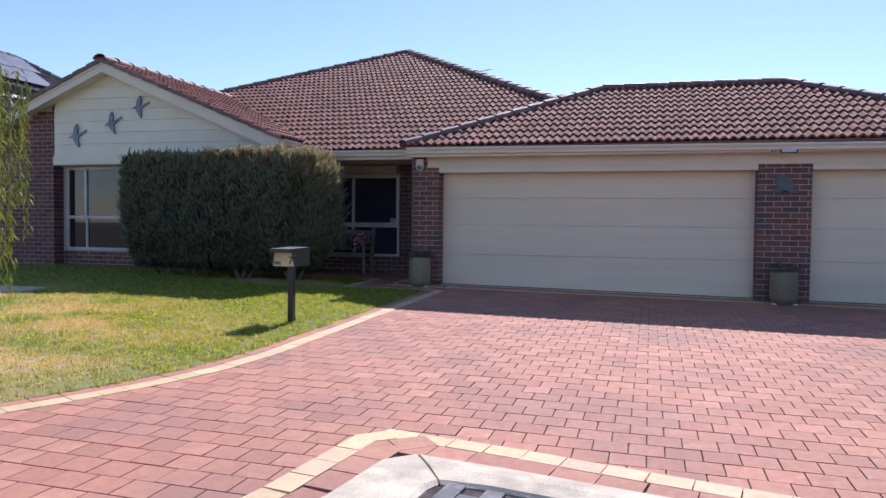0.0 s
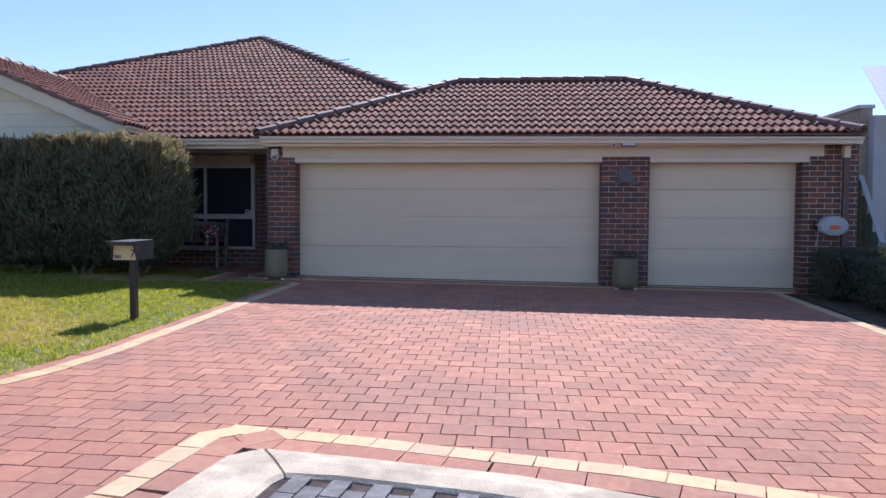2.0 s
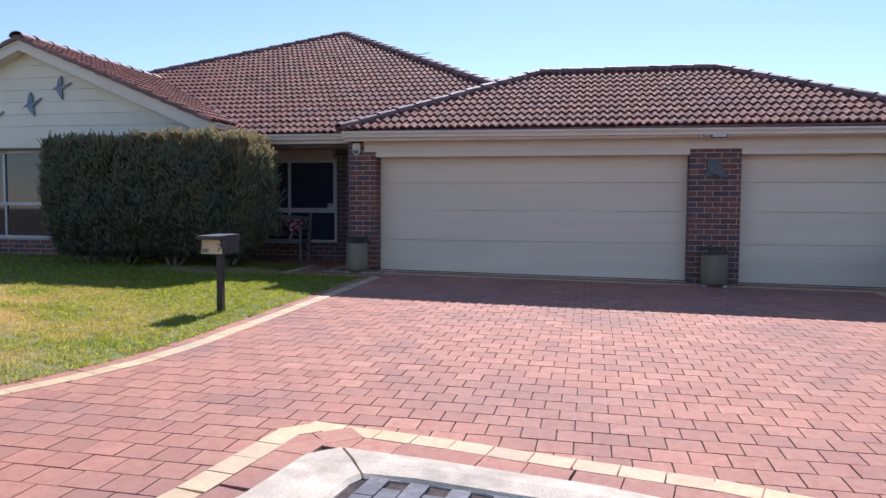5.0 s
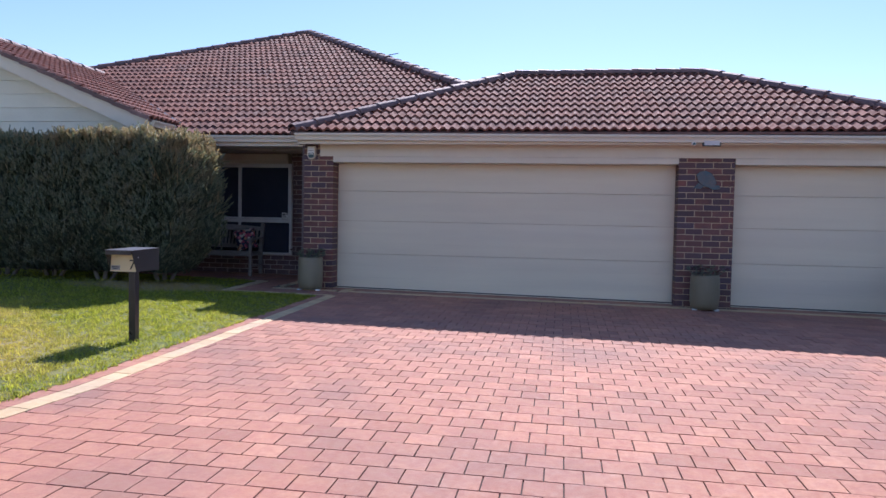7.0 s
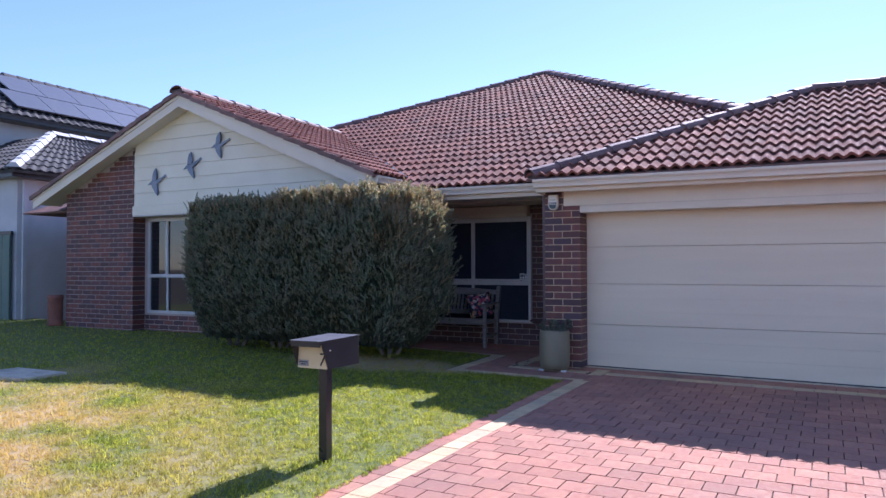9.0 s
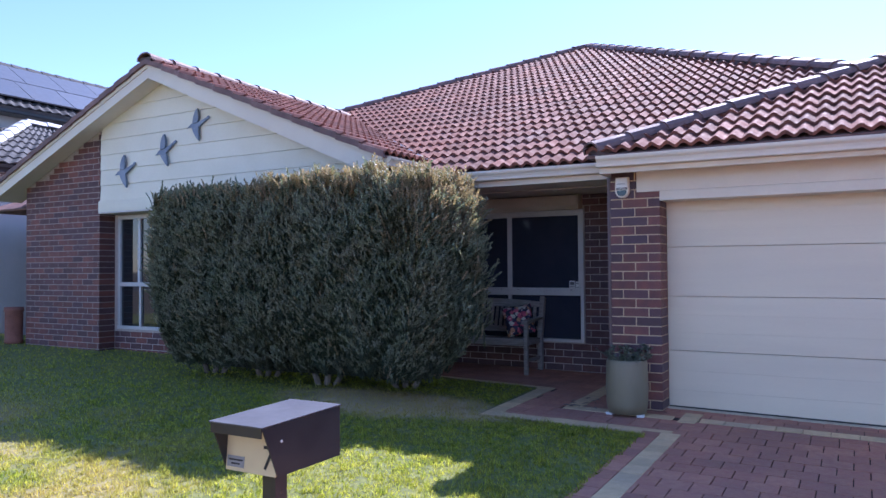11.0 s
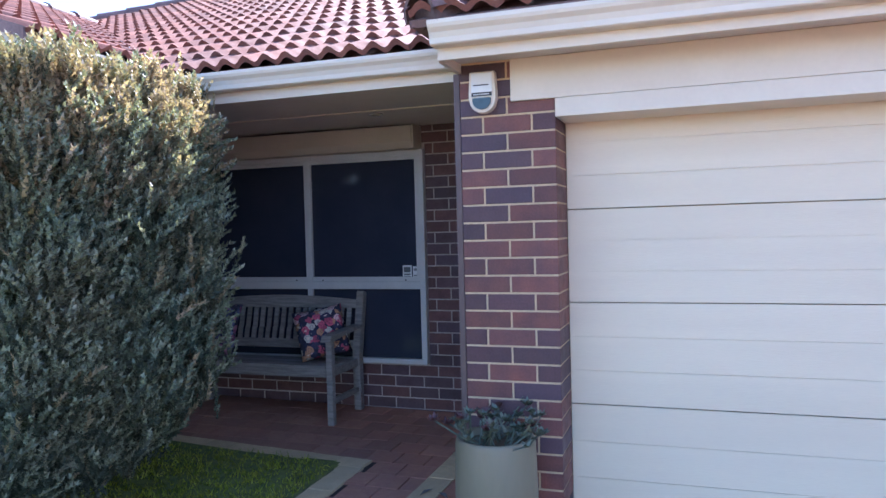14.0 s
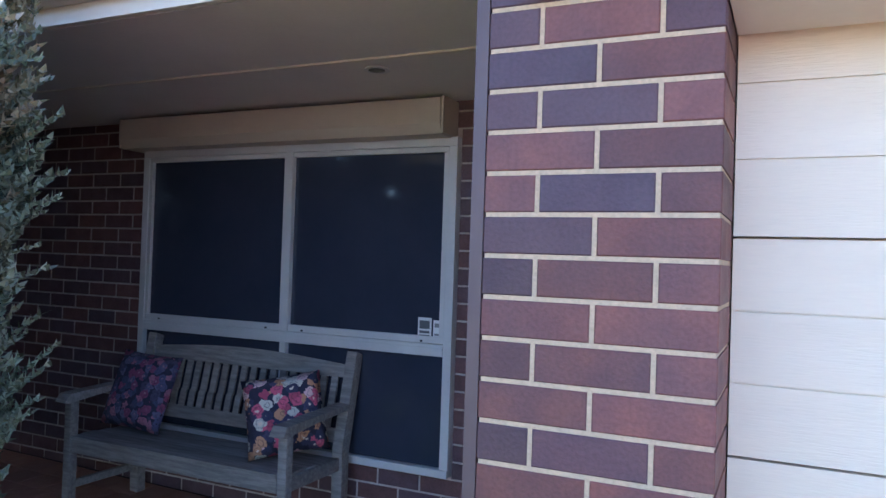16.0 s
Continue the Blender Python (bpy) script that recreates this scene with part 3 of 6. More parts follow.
on_lawn = lambda x, y: x < lawn_edge(y) + 0.03 + 0.04 * noise.noise((x * 9, y * 9, 3)) and (y < -0.94 or x < -1.0) and not (dry(x, y) and rng.random() < 0.45)
blades("grass", 900000, -12.0, 0.7, -9.8, 0.55, 0.02, 0.05, on_lawn)

# ---- bricks ----
COURSE, BRICK = 0.086, 0.24
BRICK_PARTS = []
brick_cache = {}


def brick_mesh(L, D, H=0.076, ch=0.003, mt="brick"):
    key = (round(L, 3), round(D, 3), round(H, 3), mt)
    if key not in brick_cache:
        bm = bmesh.new()
        q = ((0, 0), (1, 0), (1, 1), (0, 1))
        back = [bm.verts.new((u * key[0], key[1], v * key[2])) for u, v in q]
        fr = [bm.verts.new((u * key[0], ch, v * key[2])) for u, v in q]
        face = [bm.verts.new((ch + u * (key[0] - 2 * ch), 0, ch + v * (key[2] - 2 * ch))) for u, v in q]
        for a, b in ((back, fr), (fr, face)):
            for i in range(4):
                bm.faces.new((a[i], a[(i + 1) % 4], b[(i + 1) % 4], b[i]))
        bm.faces.new(face)
        brick_cache[key] = mesh("brick", bm, M[mt])
    return brick_cache[key]


def brick_field(parent, x0, x1, z0, z1, y, depth=0.05, holes=(), top=None, single=None, phase=0, single_max=300, mt="brick", shift=(0.0, 0.0)):
    """Stretcher courses facing the street, between x0 and x1; top(x) gives a raking top; single(x, z) picks the bricks that are objects."""
    todo, loose = [], []
    r0, r1 = math.floor((z0 - shift[1]) / COURSE), math.ceil((z1 - shift[1]) / COURSE)
    for r in range(r0, r1):
        za, zb = r * COURSE + 0.005 + shift[1], (r + 1) * COURSE - 0.005 + shift[1]
        za, zb = max(za, z0), min(zb, z1)
        if zb - za < 0.02:
            continue
        first = x0 + (0.115 if (r + phase) % 2 == 0 else 0.235) - BRICK + shift[0]
        k = 0
        while first + BRICK * k < x1:
            a, b = max(x0, first + BRICK * k + 0.005), min(x1, first + BRICK * (k + 1) - 0.005)
            k += 1
            spans = [(a, b)]
            for hx0, hx1, hz0, hz1 in holes:
                if zb > hz0 + 0.01 and za < hz1 - 0.01:
                    spans = [s for p, q in spans for s in ((p, min(q, hx0)), (max(p, hx1), q)) if s[1] - s[0] > 0.015]
            for p, q in spans:
                if q - p < 0.015:
                    continue
                if top and min(top(p), top(q)) < zb:
                    continue
                one = (brick_mesh(q - p, depth, zb - za, mt=mt), Matrix.Translation((p, y, za)))
                if single is None or single(p, za):
                    todo.append(one)
                else:
                    loose.append(one)
    if len(todo) > single_max:
        loose += todo[single_max:]
        todo = todo[:single_max]
    BRICK_PARTS.extend((me, m, parent) for me, m in todo)
    groups = collections.defaultdict(list)
    for me, m in loose:
        groups[me.name].append(m)
    if loose:
        bm = bmesh.new()
        vs, fs = [], []
        for me, m in loose:
            v, f = to_arrays(me)
            o = len(vs)
            vs.extend((v + np.array(m.translation)).tolist())
            fs.extend([[i + o for i in p] for p in f])
        bm.free()
        raw("brick", vs, fs, M[mt], parent, kind="stuff")


def structure(name, bs, material):
    return tagged(boxes(name, bs, material), kind="structure")


E_ = 0.0035
# garage front
wall_garage = structure("wall_garage", [(0.0 + E_, 0.47 - E_, E_, 0.30, -0.15, 2.34), (5.60 + E_, 6.37 - E_, E_, 0.30, -0.25, 2.10), (8.76 + E_, 9.62 - E_, E_, 0.30, -0.3, 2.34)], M["mortar"])
brick_field(wall_garage, 0.0, 0.47, -0.09, 2.236, 0.0, 0.266, single=lambda x, z: True)
brick_field(wall_garage, 5.60, 6.37, -0.18, 2.06, 0.0, 0.266, phase=1, single=lambda x, z: True)
brick_field(wall_garage, 8.76, 9.36, -0.26, 2.236, 0.0, 0.266, phase=0, single=lambda x, z: True)
brick_field(wall_garage, 9.46, 9.62, -0.26, 2.236, 0.0, 0.266, phase=1, single=lambda x, z: True)
structure("wall_garage_side", [(0.0, 0.1, 0.30, 12.0, -0.3, 2.36), (9.52, 9.62, 0.30, 12.0, -0.5, 2.36), (0.1, 9.52, 11.9, 12.0, -0.5, 2.36)], M["mortar"])
structure("wall_garage_head", [(0.1, 9.52, 0.30, 0.40, 1.95, 2.36)], M["mortar"])
structure("floor", [(0.1, 9.52, 0.32, 11.9, -0.35, -0.12)], M["concrete"])

# porch wall with its window opening
W2 = (-2.965, -0.885, 0.40, 2.055)
wall_porch = structure("wall_porch", [(-4.6, W2[0], 1.86 + E_, 2.0, -0.1, 2.36), (W2[1], 0.0, 1.86 + E_, 2.0, -0.1, 2.36), (W2[0], W2[1], 1.86 + E_, 2.0, -0.1, W2[2]), (W2[0], W2[1], 1.86 + E_, 2.0, W2[3], 2.36)], M["mortar_shaded"])
brick_field(wall_porch, -4.6, 0.0, -0.01, 2.24, 1.86, 0.05, holes=[W2], single=lambda x, z: x > -3.9, single_max=300, mt="brick_shaded", shift=(-0.053, 0.038))

# wing
RX, RZ, RS = -6.26, 4.15, 0.411
wing_top = lambda x: RZ - 0.16 - RS * abs(x - RX)
wall_wing = structure("wall_wing", [(-7.70, -7.637, 0.27 + E_, 0.40, -0.05, 2.3), (-7.637, -5.3, 0.27 + E_, 0.40, -0.05, 0.455), (-5.3, -4.5, 0.27 + E_, 0.40, -0.05, 2.3), (-7.637, -5.3, 0.27 + E_, 0.40, 2.16, 2.3), (-4.6, -4.5, 0.40, 1.86, -0.05, 2.36)], M["mortar_shaded"])
bm = bmesh.new()
prism(bm, [(-9.53 + E_, 0, -0.05), (-7.70 - E_, 0, -0.05), (-7.70 - E_, 0, wing_top(-7.70)), (-9.53 + E_, 0, wing_top(-9.53))], (0, 0.01 + E_, 0), (0, 0.40, 0))
pier_wing = tagged(part("wall_wing_pier", bm, M["mortar_shaded"]), kind="structure")
brick_field(pier_wing, -9.53, -7.70, 0.0, 3.5, 0.01, 0.26, top=lambda x: wing_top(x) + 0.03, single=lambda x, z: z < 2.7, mt="brick_wing")
brick_field(wall_wing, -7.69, -4.5, 0.03, 0.45, 0.27, 0.05, single=lambda x, z: x < -6, mt="brick_wing")
structure("wall_wing_side", [(-9.53, -9.4, 0.40, 12.0, -0.1, 2.5), (-9.4, 0.0, 11.9, 12.0, -0.1, 2.36)], M["mortar"])
structure("ceiling", [(-9.5, -0.01, 0.36, 12.0, 2.24, 2.27)], M["soffit"])
structure("ceiling_garage", [(0.1, 9.6, -0.30, 12.0, 2.345, 2.36)], M["soffit"])
structure("ceiling_joint", [(-4.4, -0.02, 1.045, 1.06, 2.232, 2.24)], M["paint"])

# ---- gable cladding ----
cladding = thing("gable_cladding", (-6.26, 0.01, 2.19), "cream painted weatherboards with a deep bottom trim filling the front gable", "cladding")
c0 = Vector(cladding.location)


def clad_board(z0, z1, yf):
    bm = bmesh.new()
    def xr(z):
        return -7.66, min(-2.9, RX + (RZ - 0.12 - z) / RS)
    a, b = xr(z0)
    c, d = xr(z1)
    left_lo, left_hi = max(a, RX - (RZ - 0.12 - z0) / RS), max(c, RX - (RZ - 0.12 - z1) / RS)
    if d <= left_hi + 0.02:
        d = left_hi = RX
    pts = [(left_lo, 0, z0), (b, 0, z0), (d, 0, z1), (left_hi, 0, z1)]
    if abs(d - left_hi) < 1e-6:
        pts = pts[:3]
    lo = [bm.verts.new(Vector((x, yf - (0.010 if z == z0 else 0.0), z)) - c0) for x, _, z in pts]
    hi = [bm.verts.new(Vector((x, yf + 0.03, z)) - c0) for x, _, z in pts]
    bm.faces.new(lo)
    bm.faces.new(hi[::-1])
    n = len(lo)
    for i in range(n):
        bm.faces.new((lo[i], hi[i], hi[(i + 1) % n], lo[(i + 1) % n]))
    part("board", bm, M["clad"], cladding)


boxes("bottom_trim", [(-7.67 + 6.26, 3.4, -0.045, 0.0, 0.0, 0.165)], M["clad"], cladding, bevel=0.004)
z = 2.357
while z < RZ - 0.2:
    clad_board(z, min(z + 0.222, RZ - 0.13), 0.0)
    z += 0.225
structure("wing_beam_lining", [(-7.67, -2.86, -0.03, 0.35, 2.17, 2.189)], M["soffit"])
structure("wing_beam_back", [(-7.67, -2.86, 0.05, 0.30, 2.19, 2.6)], M["soffit"])

# barge boards, lined eaves
for side, label in ((-1, "cream painted barge board on the rising roof edge"), (1, "cream painted barge board on the falling roof edge")):
    bm = bmesh.new()
    xe = RX + side * 3.82
    ze = 4.11 - 0.408 * 3.82
    prism(bm, [(RX, 0, 4.11), (xe, 0, ze), (xe, 0, ze - (0.24 if side > 0 else 0.17)), (RX, 0, 3.935)][::side], (0, -0.30, 0), (0, -0.268, 0))
    ob = part("barge_board", bm, M["paint"])
    tagged(ob, label, "barge board")
    bm = bmesh.new()
    prism(bm, [(RX, 0, 4.13), (xe, 0, ze + 0.02), (xe, 0, ze - 0.03), (RX, 0, 4.07)][::side], (0, -0.316, 0), (0, -0.302, 0))
    tagged(part("barge_trim", bm, M["paint"]), "slim cream capping strip on top of the barge board", "trim")
    bm = bmesh.new()
    prism(bm, [(RX, 0, 3.985), (xe, 0, ze - 0.065), (xe, 0, ze - 0.085), (RX, 0, 3.965)][::side], (0, -0.266, 0), (0, 0.26, 0))
    tagged(part("gable_soffit", bm, M["soffit"]), kind="structure")

# ---- roofs ----
TW, TG = 0.268, 0.325


def tile_shape(bm, u0=0.0, v0=0.0):
    n = 12
    back, front, lip = [], [], []
    for i in range(n + 1):
        u = i / n * TW
        h = 0.023 * (1 - math.cos(4 * math.pi * u / TW)) ** 0.9
        back.append(bm.verts.new((u0 + u, v0 + TG + 0.03, h + 0.004)))
        front.append(bm.verts.new((u0 + u, v0, h + 0.038)))
        lip.append((bm.verts.new((u0 + u, v0, h + 0.038)), bm.verts.new((u0 + u, v0 + 0.006, h * 0.92 + 0.006))))
    for i in range(n):
        bm.faces.new((front[i], front[i + 1], back[i + 1], back[i]))
        bm.faces.new((lip[i][1], lip[i + 1][1], lip[i + 1][0], lip[i][0]))


bm = bmesh.new()
tile_shape(bm)
TILE = mesh("roof_tile", bm, M["tile"], smooth=True)
TILE_PARTS = []


def roof_face(roof, origin, u, v, poly, rows, cols, single=300, wide=True):
    """Tiles on one slope. u runs along the eave and v up the slope; poly is the slope's convex outline in (u, v), counter-clockwise."""
    o, u, v = Vector(origin), Vector(u).normalized(), Vector(v).normalized()
    n = u.cross(v)
    basis = Matrix((u, v, n)).transposed().to_4x4()
    basis.translation = o
    edges = list(zip(poly, poly[1:] + poly[:1]))

    def inner(p):
        return all((b[0] - a[0]) * (p[1] - a[1]) - (b[1] - a[1]) * (p[0] - a[0]) > -1e-6 for a, b in edges)

    full, cut = [], []
    u_lo = min(p[0] for p in poly)
    for r in range(rows):
        for c in range(cols):
            a, b = u_lo + c * TW, r * TG
            corners = [inner((a + du, b + dv)) for du in (0, TW / 2, TW) for dv in (0.01, TG * 0.5, TG)]
            if all(corners):
                full.append(basis @ Matrix.Translation((a, b, random.uniform(-0.0015, 0.0015))) @ Matrix.Rotation(random.uniform(-0.004, 0.004), 4, "Z"))
            elif any(corners):
                cut.append((a, b))
    TILE_PARTS.extend((TILE, m, roof) for m in full[:single])
    if len(full) > single:
        scatter("roof_tile", TILE, [list(map(list, m)) for m in full[single:]], M["tile"], roof, smooth=True)
    bm = bmesh.new()
    for a, b in cut:
        tile_shape(bm, a, b)
    for (ax, ay), (bx, by) in edges:
        if abs(ay) < 1e-6 and abs(by) < 1e-6:
            continue
        d = Vector((bx - ax, by - ay, 0)).normalized()
        bmesh.ops.bisect_plane(bm, geom=list(bm.verts) + list(bm.edges) + list(bm.faces), plane_co=(ax, ay, 0), plane_no=(d.y, -d.x, 0), clear_outer=True)
    me = bpy.data.meshes.new("cut_tile")
    bm.to_mesh(me)
    bm.free()
    me.materials.append(M["tile"])
    me.polygons.foreach_set("use_smooth", [True] * len(me.polygons))
    ob = new("cut_tile", me)
    ob.parent = roof
    ob.matrix_local = basis
    tagged(ob, kind="stuff")


def cap_shape():
    bm = bmesh.new()
    rows = []
    for s, w, h in ((0.0, 0.15, 0.10), (0.02, 0.148, 0.098), (0.44, 0.128, 0.078)):
        rows.append([bm.verts.new((s, w * math.sin(a), h * math.cos(a) - 0.02)) for a in [math.radians(-95 + 190 * i / 8) for i in range(9)]])
    inner = [bm.verts.new((0.0, 0.127 * math.sin(a), 0.082 * math.cos(a) - 0.02)) for a in [math.radians(-95 + 190 * i / 8) for i in range(9)]]
    for a, b in ((inner, rows[0]), (rows[0], rows[1]), (rows[1], rows[2])):
        for i in range(8):
            bm.faces.new((a[i], a[i + 1], b[i + 1], b[i]))
    return bm


CAP = mesh("ridge_cap", cap_shape(), M["cap"])


def caps(roof, a, b, step=0.40):
    """Ridge caps from a (the lower end) to b."""
    a, b = Vector(a), Vector(b)
    d = (b - a)
    n = max(1, round(d.length / step))
    x = d.normalized()
    y = Vector((0, 0, 1)).cross(x).normalized()
    z = x.cross(y)
    bm = bmesh.new()
    prism(bm, [a - y * 0.115 - z * 0.085, a + y * 0.115 - z * 0.085, a + y * 0.10 + z * 0.012, a - y * 0.10 + z * 0.012], x * 0.02, d)
    part("ridge_bedding", bm, M["bedding"], roof)
    basis = Matrix((x, y, z)).transposed().to_4x4()
    for i in range(n):
        m = basis.copy()
        m.translation = a + d * (i / n) + Vector((0, 0, random.uniform(-0.003, 0.003)))
        TILE_PARTS.append((CAP, m @ Matrix.Rotation(random.uniform(-0.012, 0.012), 4, "Z"), roof))


def roof_body(name, faces):
    """The boards under the tiles, 3 cm thick."""
    bm = bmesh.new()
    for f in faces:
        n = (Vector(f[1]) - Vector(f[0])).cross(Vector(f[2]) - Vector(f[0])).normalized()
        if n.z < 0:
            n = -n
        prism(bm, f, n * -0.035, n * -0.002)
    return tagged(part(name, bm, M["cap"]), kind="structure")


# garage roof: hip on each side
GX0, GX1, GE, GR = -0.10, 9.54, -0.40, 2.75
EZ, RZG = 2.362, 3.755
gl, gr = GX0 + (GR - GE), GX1 - (GR - GE)
run, rise = GR - GE, RZG - EZ
slope_len = math.hypot(run, rise)
B_ = GR * 2 - GE
roof_garage = roof_body("roof_garage", [
    [(GX0, GE, EZ), (GX1, GE, EZ), (gr, GR, RZG), (gl, GR, RZG)],
    [(GX0, GE, EZ), (gl, GR, RZG), (GX0, B_, EZ)],
    [(GX1, GE, EZ), (GX1, B_, EZ), (gr, GR, RZG)],
    [(GX0, B_, EZ), (gl, GR, RZG), (gr, GR, RZG), (GX1, B_, EZ)]])
W_ = GX1 - GX0
roof_face(roof_garage, (GX0, GE, EZ), (1, 0, 0), (0, run, rise), [(0, 0), (W_, 0), (W_ - run, slope_len), (run, slope_len)], 11, 37, 300)
roof_face(roof_garage, (GX0, B_, EZ), (0, -1, 0), (run, 0, rise), [(run * 0.9, 0), (2 * run, 0), (run, slope_len)], 11, 25, 0)
roof_face(roof_garage, (GX1, GE, EZ), (0, 1, 0), (-run, 0, rise), [(0, 0), (2 * run, 0), (run, slope_len)], 11, 25, 0)
caps(roof_garage, (GX0 + 0.03, GE + 0.03, EZ + 0.05), (gl, GR, RZG + 0.05))
caps(roof_garage, (gl, GR, RZG + 0.045), (gr, GR, RZG + 0.045))
caps(roof_garage, (GX1 - 0.03, GE + 0.03, EZ + 0.05), (gr, GR, RZG + 0.05))

# main roof: a high pyramid with its left part cut by the wing
ME, AP = 0.19, Vector((-2.94, 8.4, 6.07))
MZ = 2.378
tan_m = (AP.z - MZ) / (AP.y - ME)
hl = AP.y - ME
right_foot = Vector((1.8 + (3.09 - ME) * 0.893, ME, MZ))
roof_main = roof_body("roof_main", [
    [(AP.x - hl, ME, MZ), tuple(right_foot), tuple(AP)],
    [tuple(right_foot), (right_foot.x + 0.5, 17, MZ), (AP.x, 16.7, MZ), tuple(AP)],
    [(AP.x - hl, ME, MZ), tuple(AP), (AP.x - hl, 16.7, MZ)]])
sl = math.hypot(hl, AP.z - MZ)


def main_face():
    """Only the part of the front slope right of the wing's valley carries single tiles."""
    x0 = -7.9
    o = (x0, ME, MZ)
    f = sl / hl
    # outline: valley foot, right foot, apex, and the left hip down to the wing
    poly = [(4.9, 0), (right_foot.x - x0, 0), (AP.x - x0, sl), (-7.3 - x0, 4.05 * f - ME * f)]
    roof_face(roof_main, o, (1, 0, 0), (0, hl, AP.z - MZ), poly, 29, 47, 300)


main_face()
caps(roof_main, (-7.2, 4.14, MZ + tan_m * (4.14 - ME) + 0.05), (AP.x, AP.y, AP.z + 0.05))
caps(roof_main, (right_foot.x - 1.7, 2.1, MZ + tan_m * 2.0 + 0.04), (AP.x, AP.y, AP.z + 0.05))
roof_link = roof_body("roof_link", [[(1.7, 3.3, 3.70), (3.4, 3.3, 3.72), (3.4, 2.6, 3.45), (1.7, 2.6, 3.45)], [(1.7, 3.3, 3.70), (3.4, 3.3, 3.72), (3.4, 5.2, 2.6), (1.7, 5.2, 2.6)]])
caps(roof_link, (1.75, 3.3, 3.73), (3.3, 3.3, 3.75))

# wing roof: gable to the street
WR, WE = Vector((RX, -0.34, 4.16)), 3.86
WEZ = WR.z - RS * WE
wing_back = 4.2
roof_wing = roof_body("roof_wing", [
    [(RX, -0.30, WR.z), (RX, wing_back, WR.z), (RX + WE, 0.62, WEZ), (RX + WE, -0.30, WEZ)],
    [(RX, -0.30, WR.z), (RX - WE, -0.30, WEZ), (RX - WE, 11.0, WEZ), (RX, 11.0, WR.z)]])
wl = math.hypot(WE, RS * WE)
roof_face(roof_wing, (RX + WE, -0.34, WEZ), (0, 1, 0), (-WE, 0, RS * WE), [(0, 0), (0.93, 0), (wing_back + 0.36, wl), (0, wl)], 13, 18, 300)
roof_face(roof_wing, (RX - WE, 2.9, WEZ), (0, -1, 0), (WE, 0, RS * WE), [(0, 0), (3.24, 0), (3.24, wl), (0, wl)], 13, 13, 0)
caps(roof_wing, (RX, -0.36, WR.z + 0.035), (RX, wing_back, WR.z + 0.035))
# tile edges along the barge boards
for side in (-1, 1):
    for i in range(12):
        f0, f1 = i / 12, (i + 1) / 12
        xa, xb = RX + side * WE * (1 - f0), RX + side * WE * (1 - f1)
        za, zb = WR.z - RS * abs(xa - RX), WR.z - RS * abs(xb - RX)
        bm = bmesh.new()
        prism(bm, [(xa, 0, za + 0.045), (xb, 0, zb + 0.022), (xb, 0, zb - 0.045), (xa, 0, za - 0.03)][::-side], (0, -0.352, 0), (0, -0.318, 0))
        part("verge_tile", bm, M["cap"], roof_wing)
bm = bmesh.new()
va, vb = Vector((RX + WE, 0.50, WEZ + 0.03)), Vector((RX, 4.16, WR.z + 0.0))
prism(bm, [va + Vector((-0.05, 0, 0)), va + Vector((0.07, 0, 0.0)), vb + Vector((0.07, 0, 0)), vb + Vector((-0.05, 0, 0))], (0, 0, 0.012), (0, 0, 0.02))
part("valley_strip", bm, M["lead"], roof_wing)


# ---- gutters and fascias ----
def gutter(name, a, b, label, out=(0, -1, 0), h=0.105, w=0.11, top=0.0):
    """A quad gutter from a to b with a rolled lip; a and b lie on its back top edge."""
    a, b, o = Vector(a), Vector(b), Vector(out)
    prof = [(0, 0), (0, -h), (w * 0.62, -h), (w * 0.70, -h + 0.006), (w * 0.72, -h * 0.72), (w * 0.80, -h * 0.5), (w * 0.95, -h * 0.33), (w, -0.02), (w, -0.002), (w - 0.012, 0), (w - 0.016, -0.012), (w * 0.86, -0.014), (w * 0.82, -h * 0.3), (w * 0.6, -h + 0.01), (0.006, -h + 0.01), (0.006, 0)]
    bm = bmesh.new()
    lo, hi = [bm.verts.new(a + o * p + Vector((0, 0, q))) for p, q in prof], [bm.verts.new(b + o * p + Vector((0, 0, q))) for p, q in prof]
    n = len(prof)
    for i in range(n):
        bm.faces.new((lo[i], lo[(i + 1) % n], hi[(i + 1) % n], hi[i]))
    bm.faces.new([lo[i] for i in (0, 1, 2, 3, 4, 5, 6, 7, 8, 9)])
    bm.faces.new([hi[i] for i in (9, 8, 7, 6, 5, 4, 3, 2, 1, 0)])
    return tagged(part(name, bm, M["paint"]), label, "gutter")


gutter("gutter", (-0.01, -0.31, 2.352), (9.50, -0.31, 2.305), "cream metal gutter along the double garage eaves")
gutter("gutter", (-2.42, 0.27, 2.385), (-0.02, 0.27, 2.375), "cream metal gutter over the shaded front porch")
gutter("gutter", (9.40, -0.40, 2.30), (9.40, 11, 2.30), "cream metal gutter on the garage side wall", out=(1, 0, 0), w=0.12)
gutter("gutter", (RX + WE - 0.06, -0.26, WEZ - 0.01), (RX + WE - 0.06, 0.38, WEZ - 0.01), "short cream gutter at the gable end", out=(1, 0, 0), w=0.11)
tagged(boxes("fascia", [(0.0, 9.5, -0.31, -0.282, 2.195, 2.325)], M["paint"], bevel=0.002), "long cream painted fascia board under the garage gutter", "fascia board")
tagged(boxes("fascia_return", [(-0.012, 0.012, -0.28, 0.27, 2.195, 2.33)], M["paint"]), "cream painted end board at the garage eave corner", "fascia board")
tagged(boxes("eave_lining", [(0.013, 9.5, -0.281, -0.02, 2.236, 2.25)], M["soffit"]), kind="structure")
tagged(boxes("lintel_board", [(0.26, 9.08, -0.022, 0.0, 2.037, 2.235)], M["paint"], bevel=0.003), "deep cream board over the garage doors", "board")
g = "head trims over the garage doors"
